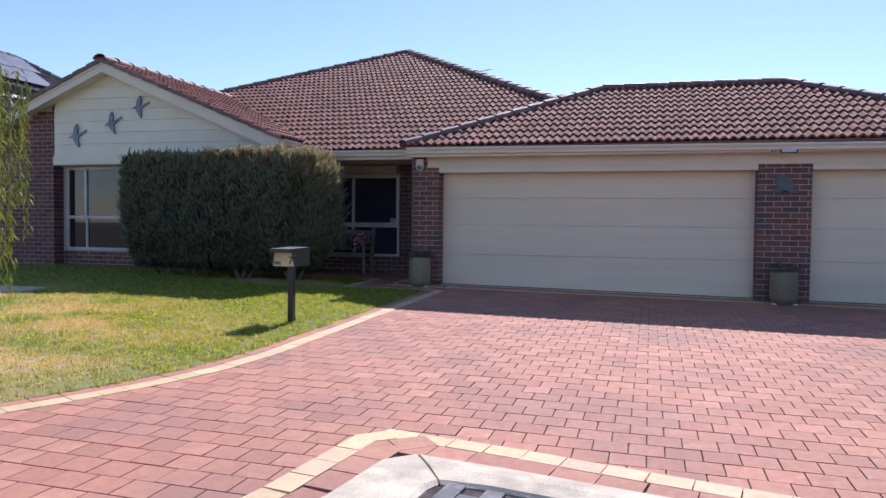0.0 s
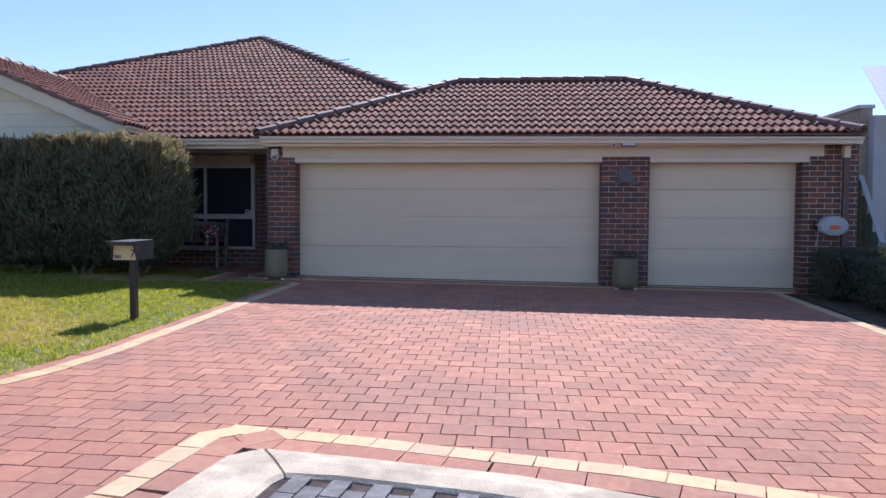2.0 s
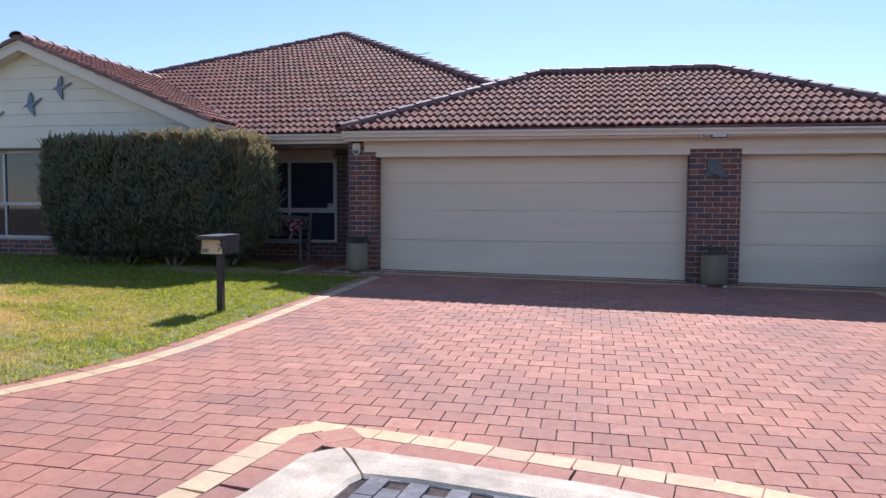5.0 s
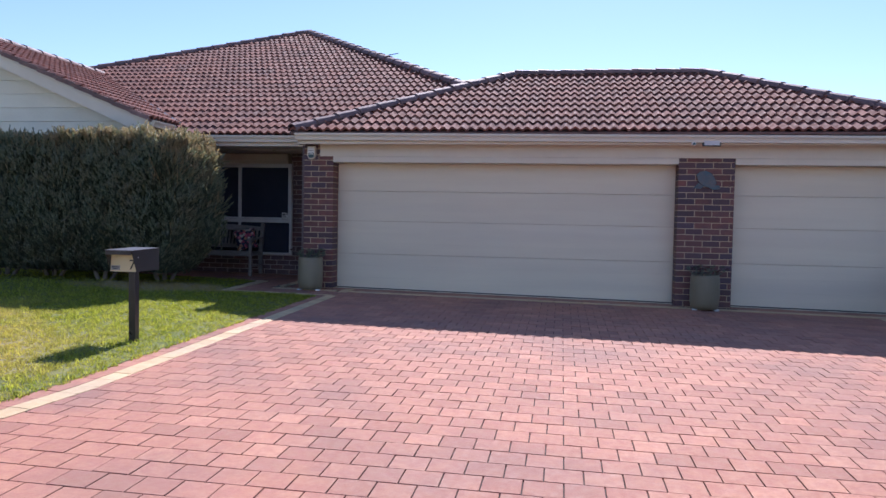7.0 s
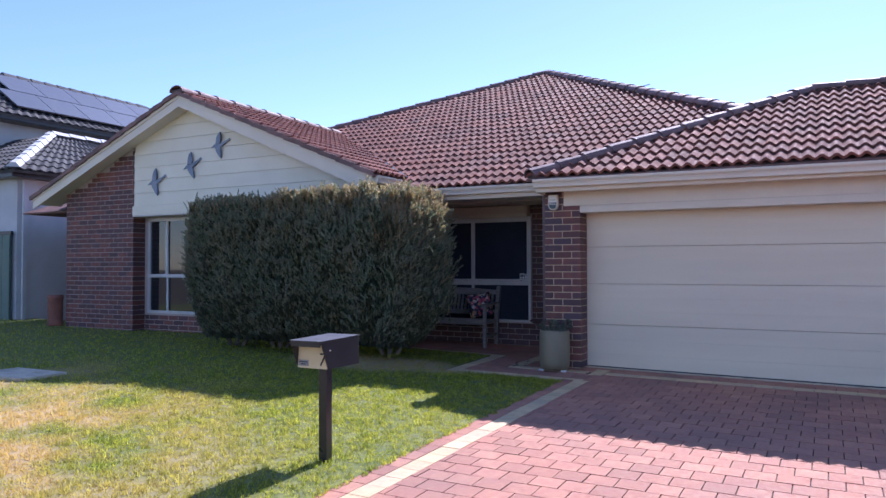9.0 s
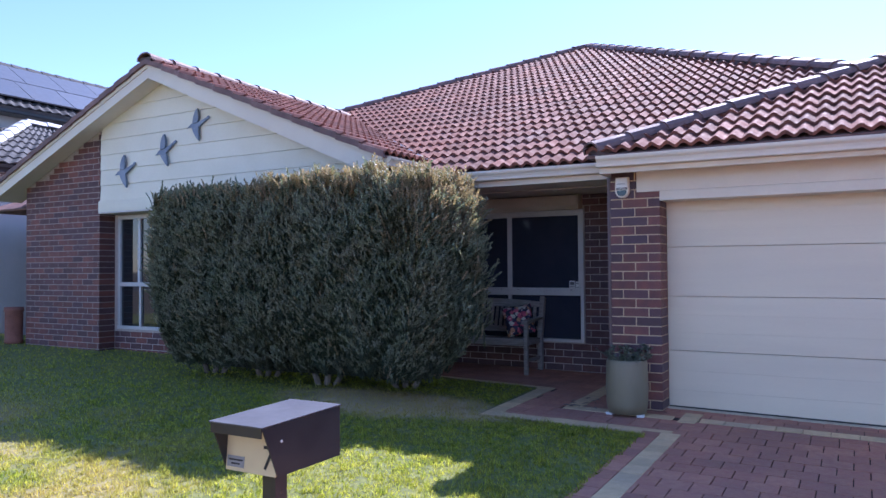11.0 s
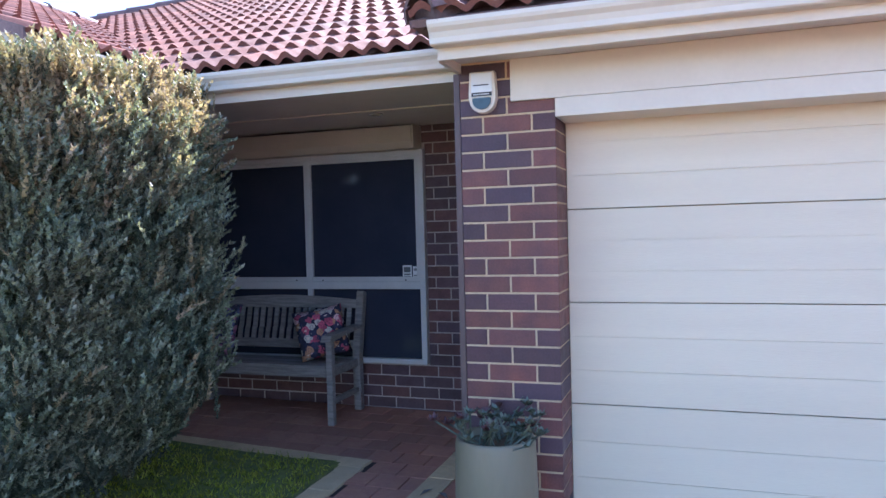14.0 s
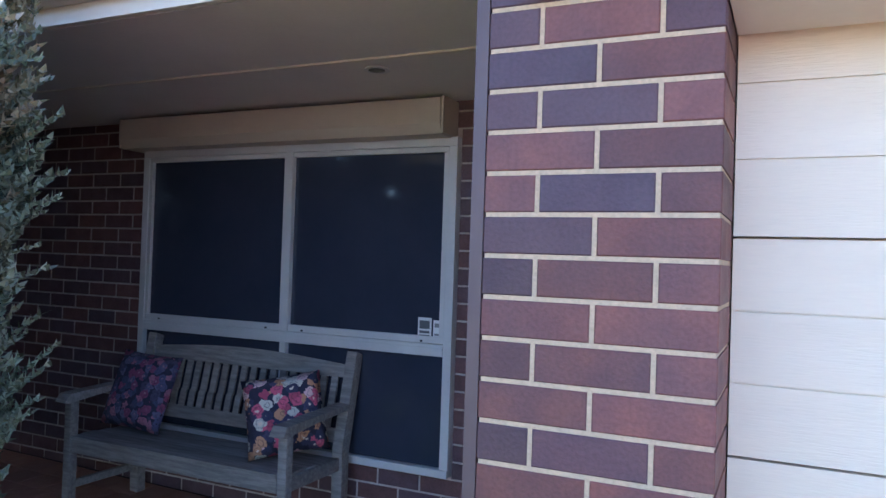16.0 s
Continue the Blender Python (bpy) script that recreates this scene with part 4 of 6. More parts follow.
tagged(boxes("head_trim", [(0.472, 5.598, -0.022, 0.24, 1.948, 2.036)], M["paint"], bevel=0.003), "cream head trim over the wide garage door", "trim", g)
tagged(boxes("head_trim", [(6.372, 8.86, -0.022, 0.24, 1.945, 2.036)], M["paint"], bevel=0.003), "cream head trim over the narrow garage door", "trim", g)
tagged(boxes("fascia_porch", [(-2.42, -0.014, 0.27, 0.295, 2.215, 2.35)], M["paint"], bevel=0.002), "cream painted fascia board above the porch opening", "fascia board")
tagged(boxes("pier_lining", [(-0.03, -0.001, 0.0, 0.26, 0.0, 2.194)], M["pipe"]), "narrow brown cover strip beside the brick pier", "strip")


# ---- garage doors ----
def garage_door(x0, x1, label):
    zb = G((x0 + x1) / 2, 0.26)
    d = thing("garage_door", ((x0 + x1) / 2, 0.265, zb), label, "garage door", "garage doors")
    w, top = (x1 - x0) / 2 - 0.001, 2.02 - zb
    JOINTS = [zb + 0.02, 0.538, 1.053, 1.522, 2.02]
    for i in range(4):
        zl, zr = G(x0, 0.26) - zb, G(x1, 0.26) - zb
        za, zc = JOINTS[i] - zb, JOINTS[i + 1] - zb - 0.006
        panel = None
        for k in range(3):
            a, b = za + (zc - za) * k / 3, za + (zc - za) * (k + 1) / 3
            bm = bmesh.new()
            g0, g1 = (0.0 if k == 0 else 0.0018), (0.0 if k == 2 else 0.0018)
            lo = (zl, zr) if i == 0 and k == 0 else (0, 0)
            pts = [(-w, 0.0, a + g0 + lo[0]), (w, 0.0, a + g0 + lo[1]), (w, 0.0, b - g1), (-w, 0.0, b - g1)]
            prism(bm, pts, (0, 0.0, 0), (0, 0.04, 0))
            if panel is None:
                bmp = bmesh.new()
                box(bmp, -w, w, 0.006, 0.04, za + 0.004, zc - 0.004)
                panel = part("panel", bmp, M["door"], d)
            bmesh.ops.recalc_face_normals(bm, faces=bm.faces)
            part("slat", bm, M["door"], panel)
    bm = bmesh.new()
    prism(bm, [(-w, 0, zl - 0.002), (w, 0, zr - 0.002), (w, 0, zr + 0.018), (-w, 0, zl + 0.018)], (0, 0.004, 0), (0, 0.035, 0))
    part("rubber_seal", bm, M["black"], d, "black rubber bottom seal")
    return d


garage_door(0.472, 5.598, "wide cream sectional garage door with four grooved panels, closed")
garage_door(6.372, 8.758, "narrow cream sectional garage door with four grooved panels, closed")
structure("garage_back", [(0.475, 8.755, 0.31, 0.33, -0.2, 2.0)], M["mortar"])
bm = bmesh.new()
prism(bm, [(0.47, 0, G(0.47, 0) - 0.05), (8.76, 0, G(8.76, 0) - 0.05), (8.76, 0, G(8.76, 0.2) + 0.006), (0.47, 0, G(0.47, 0.2) + 0.006)], (0, 0.20, 0), (0, 0.30, 0))
tagged(part("threshold", bm, M["concrete"]), kind="structure")


# ---- windows ----
def window(name, x0, x1, z0, z1, y, mullions, transom, label, fw=0.045, low=None, glass="screen", screens=False):
    w = thing(name, ((x0 + x1) / 2, y, z0), label, "window", kind="structure")
    cx = (x0 + x1) / 2
    W, H = (x1 - x0) / 2, z1 - z0
    t = transom - z0
    for nm, b in (("frame_head", (-W, W, -0.03, 0.05, H - fw, H)), ("window_sill", (-W, W, -0.04, 0.05, 0, fw * 0.8)), ("frame_jamb", (-W, -W + fw, -0.03, 0.05, fw * 0.8, H - fw)),
                  ("frame_jamb", (W - fw, W, -0.03, 0.05, fw * 0.8, H - fw)), ("transom", (-W + fw, W - fw, -0.03, 0.05, t - 0.03, t + 0.03))):
        boxes(nm, [b], M["frame"], w, bevel=0.003)
    boxes("transom_bead", [(-W + fw, W - fw, -0.038, -0.03, t - 0.002, t + 0.012)], M["frame"], w)
    edges_u = [-W + fw] + [m - cx for m in mullions] + [W - fw]
    for m in edges_u[1:-1]:
        boxes("mullion", [(m - 0.028, m + 0.028, -0.03, 0.05, t + 0.03, H - fw)], M["frame"], w, bevel=0.003)
    for a, b in zip(edges_u, edges_u[1:]):
        boxes("pane", [(a + 0.001, b - 0.001, 0.0, 0.006, t + 0.031, H - fw - 0.001)], M[glass], w)
        if screens:
            z0_, z1_, e = t + 0.032, H - fw - 0.002, 0.026
            sf = boxes("screen_frame", [(a + 0.002, b - 0.002, -0.024, -0.004, z0_, z0_ + e + 0.008), (a + 0.002, b - 0.002, -0.024, -0.004, z1_ - e, z1_),
                                        (a + 0.002, a + e, -0.024, -0.004, z0_ + e + 0.009, z1_ - e - 0.001), (b - e, b - 0.002, -0.024, -0.004, z0_ + e + 0.009, z1_ - e - 0.001)], M["frame"], w)
            for u_ in (a + 0.12, b - 0.12):
                boxes("clip", [(u_ - 0.006, u_ + 0.006, -0.028, -0.024, z0_ + 0.004, z0_ + 0.014)], M["black"], sf)
    lows = [-W + fw] + [m - cx for m in (low or [])] + [W - fw]
    for m in lows[1:-1]:
        boxes("mullion", [(m - 0.02, m + 0.02, -0.03, 0.05, fw * 0.8, t - 0.03)], M["frame"], w, bevel=0.003)
    for a, b in zip(lows, lows[1:]):
        boxes("pane", [(a + 0.001, b - 0.001, 0.0, 0.006, fw * 0.8 + 0.001, t - 0.031)], M[glass], w)
    return w


window("window_1", W2[0], W2[1], W2[2], W2[3], 1.84, [-1.888], 1.01, "wide aluminium porch window with dark screens", low=[-1.888], screens=True)
M["glassy"] = mat("window_glass", (0.02, 0.022, 0.025), None, 3, 0.03, 0.0, 40, spread=0, spec=0.8)
window("window_2", -7.632, -5.3, 0.46, 2.155, 0.30, [-7.155, -5.85], 1.125, "tall cream framed front window, part hidden by the hedge", fw=0.06, low=[-7.13, -5.85], glass="glassy")
# black sheets added behind the panes in place of the unlit rooms
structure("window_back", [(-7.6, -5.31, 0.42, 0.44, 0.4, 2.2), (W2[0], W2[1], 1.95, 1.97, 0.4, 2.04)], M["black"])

shutter = thing("roller_shutter_box", (-1.98, 1.86, 2.04), "tan roller shutter box above the dark porch window", "shutter box")
bm = bmesh.new()
prism(bm, [(0, 0, 0.01), (0, -0.16, 0.01), (0, -0.19, 0.06), (0, -0.19, 0.18), (0, 0, 0.198)], (-1.045, 0, 0), (1.06, 0, 0))
part("cover", bm, M["shutter"], shutter, bevel=0.003)
boxes("end_cap", [(1.061, 1.072, -0.175, 0.0, 0.015, 0.19)], M["shutter"], shutter)
boxes("end_cap", [(-1.057, -1.046, -0.175, 0.0, 0.015, 0.19)], M["shutter"], shutter)
stick = thing("window_sticker", (-0.995, 1.834, 1.11), "small blue and white security sticker on the dark window", "sticker")
boxes("sheet", [(-0.085, -0.01, -0.002, 0.0, -0.055, 0.055)], M["white"], stick)
for z0_, z1_ in ((0.0, 0.04), (-0.045, -0.03), (-0.022, -0.01)):
    boxes("print", [(-0.075, -0.02, -0.004, -0.002, z0_, z1_)], M["solar"], stick)
boxes("sheet", [(0.0, 0.055, -0.002, 0.0, -0.055, 0.045)], M["white"], stick)
for z0_, z1_ in ((0.01, 0.03), (-0.03, -0.02)):
    boxes("print", [(0.008, 0.045, -0.004, -0.002, z0_, z1_)], M["greytext"], stick)
dl = thing("downlight", (-0.99, 1.20, 2.24), "round recessed downlight flush in the porch ceiling", "ceiling light")
bm = bmesh.new()
lathe(bm, [(0.055, -0.008), (0.05, 0.0)], n=20)
part("ring", bm, M["frame"], dl)
bm = bmesh.new()
lathe(bm, [(0.035, -0.0095), (0.035, -0.008)], n=16)
part("lens", bm, M["lens"], dl)


# ---- wall birds ----
def bird(x, z, s, lean):
    b = thing("wall_bird", (x, -0.012, z), "blue-grey metal flying duck fixed to the gable boards", "wall ornament", "flying ducks on the gable")
    r = Matrix.Rotation(lean, 4, "Y")

    def flat(name, pts, y0, y1):
        bm = bmesh.new()
        prism(bm, [r @ Vector((px * s, 0, pz * s)) for px, pz in pts], (0, y0, 0), (0, y1, 0))
        part(name, bm, M["bird"], b, bevel=0.003)
    flat("body", [(-0.17, -0.01), (-0.12, 0.028), (-0.04, 0.05), (0.05, 0.042), (0.14, 0.055), (0.21, 0.08), (0.215, 0.045), (0.12, 0.0), (0.04, -0.04), (-0.05, -0.045), (-0.11, -0.03)][::-1], -0.035, 0.0)
    flat("beak", [(-0.215, -0.02), (-0.155, 0.005), (-0.15, -0.02)], -0.03, -0.012)
    flat("wing", [(-0.06, 0.035), (0.05, 0.035), (0.07, 0.10), (0.075, 0.18), (0.06, 0.26), (0.01, 0.22), (-0.035, 0.14)], -0.05, -0.012)
    flat("wing", [(-0.08, -0.02), (0.055, -0.03), (0.06, -0.12), (0.065, -0.20), (0.05, -0.255), (0.0, -0.19), (-0.06, -0.09)], -0.045, -0.012)
    flat("tail", [(0.18, 0.072), (0.27, 0.115), (0.29, 0.075), (0.20, 0.04)], -0.025, -0.008)
    return b


bird(-5.62, 3.27, 0.85, -0.05)
bird(-6.25, 2.975, 0.88, -0.16)
bird(-7.10, 2.745, 0.92, -0.10)

# ---- fish on the middle pier ----
fish = thing("fish_ornament", (5.97, -0.012, 1.72), "blue-green metal fish ornament hung on the brick pier", "wall ornament")
bm = bmesh.new()
prism(bm, [(-0.13, 0, 0.08), (-0.08, 0, 0.13), (0.0, 0, 0.14), (0.08, 0, 0.10), (0.13, 0, 0.02), (0.15, 0, -0.05), (0.09, 0, -0.06), (0.04, 0, -0.10), (-0.03, 0, -0.08), (-0.10, 0, -0.02)], (0, -0.03, 0), (0, 0.0, 0))
part("body", bm, M["fish"], fish, bevel=0.006)
bm = bmesh.new()
prism(bm, [(0.06, 0, -0.055), (0.19, 0, -0.07), (0.20, 0, -0.12), (0.10, 0, -0.13), (0.05, 0, -0.10)], (0, -0.024, 0), (0, 0.004, 0))
part("tail", bm, M["fish"], fish)
bm = bmesh.new()
prism(bm, [(-0.09, 0, -0.03), (-0.02, 0, -0.08), (-0.07, 0, -0.12), (-0.17, 0, -0.11)], (0, -0.022, 0), (0, 0.004, 0))
part("fin", bm, M["fish"], fish)

# ---- alarm siren ----
alarm = thing("alarm_siren", (0.128, 0.0, 1.985), "white alarm siren with dark lamp on the corner brick pier", "alarm")
bm = bmesh.new()
pts = [(-0.062, 0, 0.20), (0.062, 0, 0.20), (0.066, 0, 0.10)] + [(0.066 * math.cos(a), 0, 0.07 - 0.068 * math.sin(a)) for a in [math.pi * i / 10 for i in range(11)]] + [(-0.066, 0, 0.10)]
prism(bm, pts, (0, -0.05, 0), (0, 0, 0))
part("case", bm, M["paint"], alarm, bevel=0.006)
boxes("cover", [(-0.052, 0.052, -0.056, -0.05, 0.08, 0.192)], M["white"], alarm, bevel=0.002)
boxes("print", [(-0.05, 0.05, -0.058, -0.056, 0.082, 0.1), (-0.04, 0.035, -0.058, -0.056, 0.132, 0.137)], M["ink"], alarm)
boxes("digits", [(-0.040 + 0.009 * i, -0.034 + 0.009 * i, -0.0592, -0.0582, 0.087, 0.094) for i in range(9)], M["white"], alarm)
bm = bmesh.new()
prism(bm, [(-0.045, 0, 0.073)] + [(0.045 * math.cos(a), 0, 0.06 - 0.042 * math.sin(a)) for a in [math.pi * (1 - i / 8) for i in range(9)]] + [(0.045, 0, 0.073)], (0, -0.062, 0), (0, -0.05, 0))
part("lamp", bm, M["lens"], alarm)

# ---- floodlight and camera on the fascia ----
fl = thing("floodlight", (5.97, -0.31, 2.225), "grey framed floodlight fixed to the cream fascia", "lamp")
boxes("bracket", [(-0.03, 0.03, -0.03, 0.0, -0.02, 0.02)], M["frame"], fl)
boxes("body", [(-0.12, 0.12, -0.075, -0.03, -0.055, 0.055)], M["black"], fl, bevel=0.006)
boxes("glass", [(-0.10, 0.10, -0.079, -0.075, -0.042, 0.042)], M["frame"], fl)
cc = thing("security_camera", (5.735, -0.31, 2.215), "small white dome camera under the gutter beside the floodlight", "camera")
bm = bmesh.new()
lathe(bm, [(0.028, 0.0), (0.028, 0.03)], n=14, m=Matrix.Rotation(math.pi / 2, 4, "X"))
part("base", bm, M["white"], cc)
bm = bmesh.new()
bmesh.ops.create_uvsphere(bm, u_segments=14, v_segments=9, radius=0.034, matrix=Matrix.Translation((0, -0.05, -0.005)))
part("housing", bm, M["white"], cc, smooth=True)
bm = bmesh.new()
lathe(bm, [(0.018, 0.0), (0.018, 0.008)], n=12, m=Matrix.Translation((0, -0.078, -0.012)) @ Matrix.Rotation(math.pi / 2, 4, "X"))
part("lens", bm, M["lens"], cc)


# ---- pots ----
def pot(x, y, r, h, label, n_leaf, seed):
    p = thing("plant_pot", (x, y, G(x, y)), label, "plant pot", "glazed pots by the piers")
    rr = random.Random(seed)
    bm = bmesh.new()
    lathe(bm, [(r * 0.90, 0.02), (r * 0.98, 0.10), (r * 1.0, h * 0.5), (r * 0.97, h - 0.03), (r * 0.95, h - 0.012), (r * 0.93, h), (r * 0.86, h), (r * 0.85, h - 0.04)], n=36)
    part("body", bm, M["pot"], p, smooth=True)
    bm = bmesh.new()
    lathe(bm, [(r * 0.84, h - 0.05), (r * 0.84, h - 0.035)], n=24)
    part("soil", bm, M["soil"], p)
    for k in range(3):
        a = 2 * math.pi * k / 3 - 0.5
        boxes("foot", [(r * 0.85 * math.cos(a) - 0.03, r * 0.85 * math.cos(a) + 0.03, r * 0.85 * math.sin(a) - 0.03, r * 0.85 * math.sin(a) + 0.03, -0.005, 0.02)], M["white"], p)
    bm, rosy = bmesh.new(), bmesh.new()
    for i in range(n_leaf):
        a, d = rr.uniform(0, 6.283), r * 0.8 * math.sqrt(rr.random())
        base = Vector((d * math.cos(a), d * math.sin(a), h - 0.04))
        tip = base + Vector((rr.gauss(0, 0.06) + 0.05 * math.cos(a), rr.gauss(0, 0.06) + 0.05 * math.sin(a), rr.uniform(0.05, 0.15)))
        side = (tip - base).cross(Vector((0, 0, 1))).normalized() * 0.005
        prism(bm, [base - side, base + side, base + Vector((0, 0.006, 0.006))], (0, 0, 0), tip - base)
        for j in range(11):
            t = Matrix.Translation(tip) @ Matrix.Rotation(j * 2.4, 4, "Z") @ Matrix.Rotation(rr.uniform(0.5, 1.2), 4, "Y")
            L = rr.uniform(0.025, 0.05)
            q = [t @ Vector(v) for v in ((0, -0.005, 0), (0, 0.005, 0), (0.003, 0.010, L * 0.6), (0, 0, L), (0.003, -0.010, L * 0.6))]
            tgt = rosy if i % 5 == 0 else bm
            tgt.faces.new([tgt.verts.new(v) for v in q])
    me = bpy.data.meshes.new("succulent")
    bm.to_mesh(me)
    me.materials.append(M["succulent"])
    ob = new("succulent", me)
    ob.parent = p
    tagged(ob, "green-grey succulent shoots", kind="stuff")
    me = bpy.data.meshes.new("rosette")
    rosy.to_mesh(me)
    me.materials.append(M["rosette"])
    ob = new("rosette", me)
    ob.parent = p
    tagged(ob, "dark red succulent rosettes", kind="stuff")


pot(0.205, -0.235, 0.19, 0.50, "tall olive glazed pot of succulents before the corner pier", 46, 3)
pot(5.96, -0.27, 0.20, 0.49, "tall olive glazed pot with low plants before the middle pier", 30, 5)


# ---- bench ----
bench = thing("bench", (-2.115, 1.48, G(-2.115, 1.48)), "weathered grey timber bench with slatted back under the porch window", "bench")


def bar(name, bs, parent, mt="wood", label="", bevel=0.005):
    return boxes(name, bs, M[mt], parent, label, bevel=bevel)


BW = 0.69
for sx in (-1, 1):
    x = sx * BW
    bar("front_leg", [(x - 0.024, x + 0.024, -0.25, -0.20, -0.01, 0.605)], bench)
    bm = bmesh.new()
    prism(bm, [(0, 0.20, 0.0), (0, 0.26, 0.0), (0, 0.25, 0.42), (0, 0.36, 0.90), (0, 0.30, 0.92), (0, 0.19, 0.44)], (x - 0.03, 0, 0), (x + 0.03, 0, 0))
    part("back_leg", bm, M["wood"], bench, bevel=0.004)
    bm = bmesh.new()
    prism(bm, [(0, -0.30, 0.60), (0, -0.27, 0.645), (0, -0.05, 0.655), (0, 0.24, 0.665), (0, 0.25, 0.64), (0, -0.05, 0.622), (0, -0.27, 0.595)], (x - 0.04, 0, 0), (x + 0.04, 0, 0))
    part("armrest", bm, M["wood"], bench, bevel=0.004)
    bar("side_rail", [(x - 0.015, x + 0.015, -0.2, 0.21, 0.34, 0.405)], bench)
    bar("stretcher", [(x - 0.015, x + 0.015, -0.2, 0.21, 0.14, 0.18)], bench)
bar("front_rail", [(-BW + 0.03, BW - 0.03, -0.245, -0.215, 0.335, 0.405)], bench)
for k in range(5):
    y = -0.255 + k * 0.092
    bar("seat_slat", [(-BW + (0.0 if k else 0.032), BW - (0.0 if k else 0.032), y, y + 0.082, 0.405 - 0.006 * k, 0.425 - 0.006 * k)], bench, bevel=0.003)
lean = Matrix.Translation((0, 0.205, 0.42)) @ Matrix.Rotation(-0.225, 4, "X")
bm = bmesh.new()
box(bm, -BW + 0.03, BW - 0.03, 0.0, 0.03, 0.05, 0.12, lean)
part("lower_back_rail", bm, M["wood"], bench, bevel=0.003)
bm = bmesh.new()
n = 12
top = [(-BW + 0.03 + (2 * BW - 0.06) * i / n, 0.44 + 0.035 * math.sin(math.pi * i / n)) for i in range(n + 1)]
prism(bm, [lean @ Vector((x, 0, z)) for x, z in [(BW - 0.03, 0.375), (-BW + 0.03, 0.375)][::-1] + top[::-1]][::-1], lean.to_3x3() @ Vector((0, -0.002, 0)), lean.to_3x3() @ Vector((0, 0.032, 0)))
part("top_back_rail", bm, M["wood"], bench)
for k in range(19):
    x = -BW + 0.10 + k * (2 * BW - 0.2) / 18
    bm = bmesh.new()
    for zz0, zz1, yy0, yy1 in ((0.12, 0.21, 0.006, 0.014), (0.21, 0.30, 0.014, 0.014), (0.30, 0.376, 0.014, 0.006)):
        box(bm, x - 0.019, x + 0.019, yy0, yy0 + 0.012, zz0, zz1 + 0.002, lean)
    part("back_slat", bm, M["wood"], bench)


def cushion(x, y, z, size, rz, tilt, label, mt, roll):
    bm = bmesh.new()
    n = 10
    g = {}
    for s in (-1, 1):
        for i in range(n + 1):
            for j in range(n + 1):
                u, v = 2 * i / n - 1, 2 * j / n - 1
                t = 0.07 * (max(0, (1 - u ** 4) * (1 - v ** 4))) ** 0.6
                pinch = 1 - 0.06 * (1 - abs(u)) * abs(v) - 0.0
                key = (i, j, s if 0 < i < n and 0 < j < n else 0)
                if key not in g:
                    g[key] = bm.verts.new((u * size / 2 * (1 - 0.05 * (1 - v * v)), s * t if key[2] else 0.0, v * size / 2 * (1 - 0.05 * (1 - u * u))))
        for i in range(n):
            for j in range(n):
                q = [g[(a, b, s if 0 < a < n and 0 < b < n else 0)] for a, b in ((i, j), (i + 1, j), (i + 1, j + 1), (i, j + 1))]
                bm.faces.new(q if s < 0 else q[::-1])
    c = part("cushion", bm, M[mt], None, label, smooth=True)
    c.matrix_world = Matrix.Translation((x, y, z)) @ Matrix.Rotation(rz, 4, "Z") @ Matrix.Rotation(-tilt, 4, "X") @ Matrix.Rotation(roll, 4, "Y")
    return tagged(c, category="cushion", group="floral cushions on the bench")


cz = G(-2.18, 1.48) + 0.42
cushion(-1.62, 1.50, cz + 0.205, 0.385, 0.62, 0.36, "pink and navy floral cushion leaning by the armrest", "cushion", -0.16)
cushion(-2.60, 1.52, cz + 0.215, 0.42, 0.05, 0.36, "dark plum floral cushion at the hedge end of the bench", "cushion_dark", 0.05)

# ---- letterbox ----
lb = thing("letterbox", (0.155, -4.85, G(0.155, -4.85)), "black steel letterbox on a square post, grass round its foot", "letterbox")
lo = Vector(lb.location)


def lbpart(name, bm, mtl, label="", parent=None, **kw):
    for v in bm.verts:
        v.co -= lo
    return part(name, bm, M[mtl], parent or lb, label, **kw)


bm = bmesh.new()
box(bm, 0.125, 0.19, -4.885, -4.82, lo.z - 0.1, 0.572)
lbpart("post", bm, "black", bevel=0.003)
LX0, LX1, LY0, LY1, LT0, LT1 = -0.045, 0.215, -4.985, -4.53, 0.765, 0.775
for x in (LX0, LX1 - 0.004):
    bm = bmesh.new()
    prism(bm, [(0, LY0 + 0.005, LT0 - 0.004), (0, LY0 + 0.085, 0.572), (0, LY1, 0.572), (0, LY1, LT1 - 0.004)], (x, 0, 0), (x + 0.004, 0, 0))
    lbpart("side_panel", bm, "black")
bm = bmesh.new()
prism(bm, [(0, LY0, LT0), (0, LY1 + 0.004, LT1), (0, LY1 + 0.004, LT1 + 0.004), (0, LY0, LT0 + 0.004)], (LX0 - 0.004, 0, 0), (LX1 + 0.004, 0, 0))
lbpart("lid", bm, "lid", "grey weathered lid")
bm = bmesh.new()
box(bm, LX0 + 0.004, LX1 - 0.004, LY0 + 0.003, LY0 + 0.008, LT0 - 0.038, LT0 - 0.001)
lbpart("front_lip", bm, "black")
bm = bmesh.new()
box(bm, LX0 + 0.004, LX1 - 0.004, LY0 + 0.09, LY1, 0.572, 0.576)
lbpart("base_panel", bm, "black")
bm = bmesh.new()
box(bm, LX0 + 0.004, LX1 - 0.004, LY1 - 0.004, LY1, 0.576, LT1 - 0.005)
lbpart("back_panel", bm, "black")
slant = Matrix.Translation((0, LY0 + 0.085, 0.573)) @ Matrix.Rotation(-math.atan2(0.03, 0.16), 4, "X")
slant = Matrix.Translation((0, LY0 + 0.078, 0.573)) @ Matrix.Rotation(-0.10, 4, "X")
bm = bmesh.new()
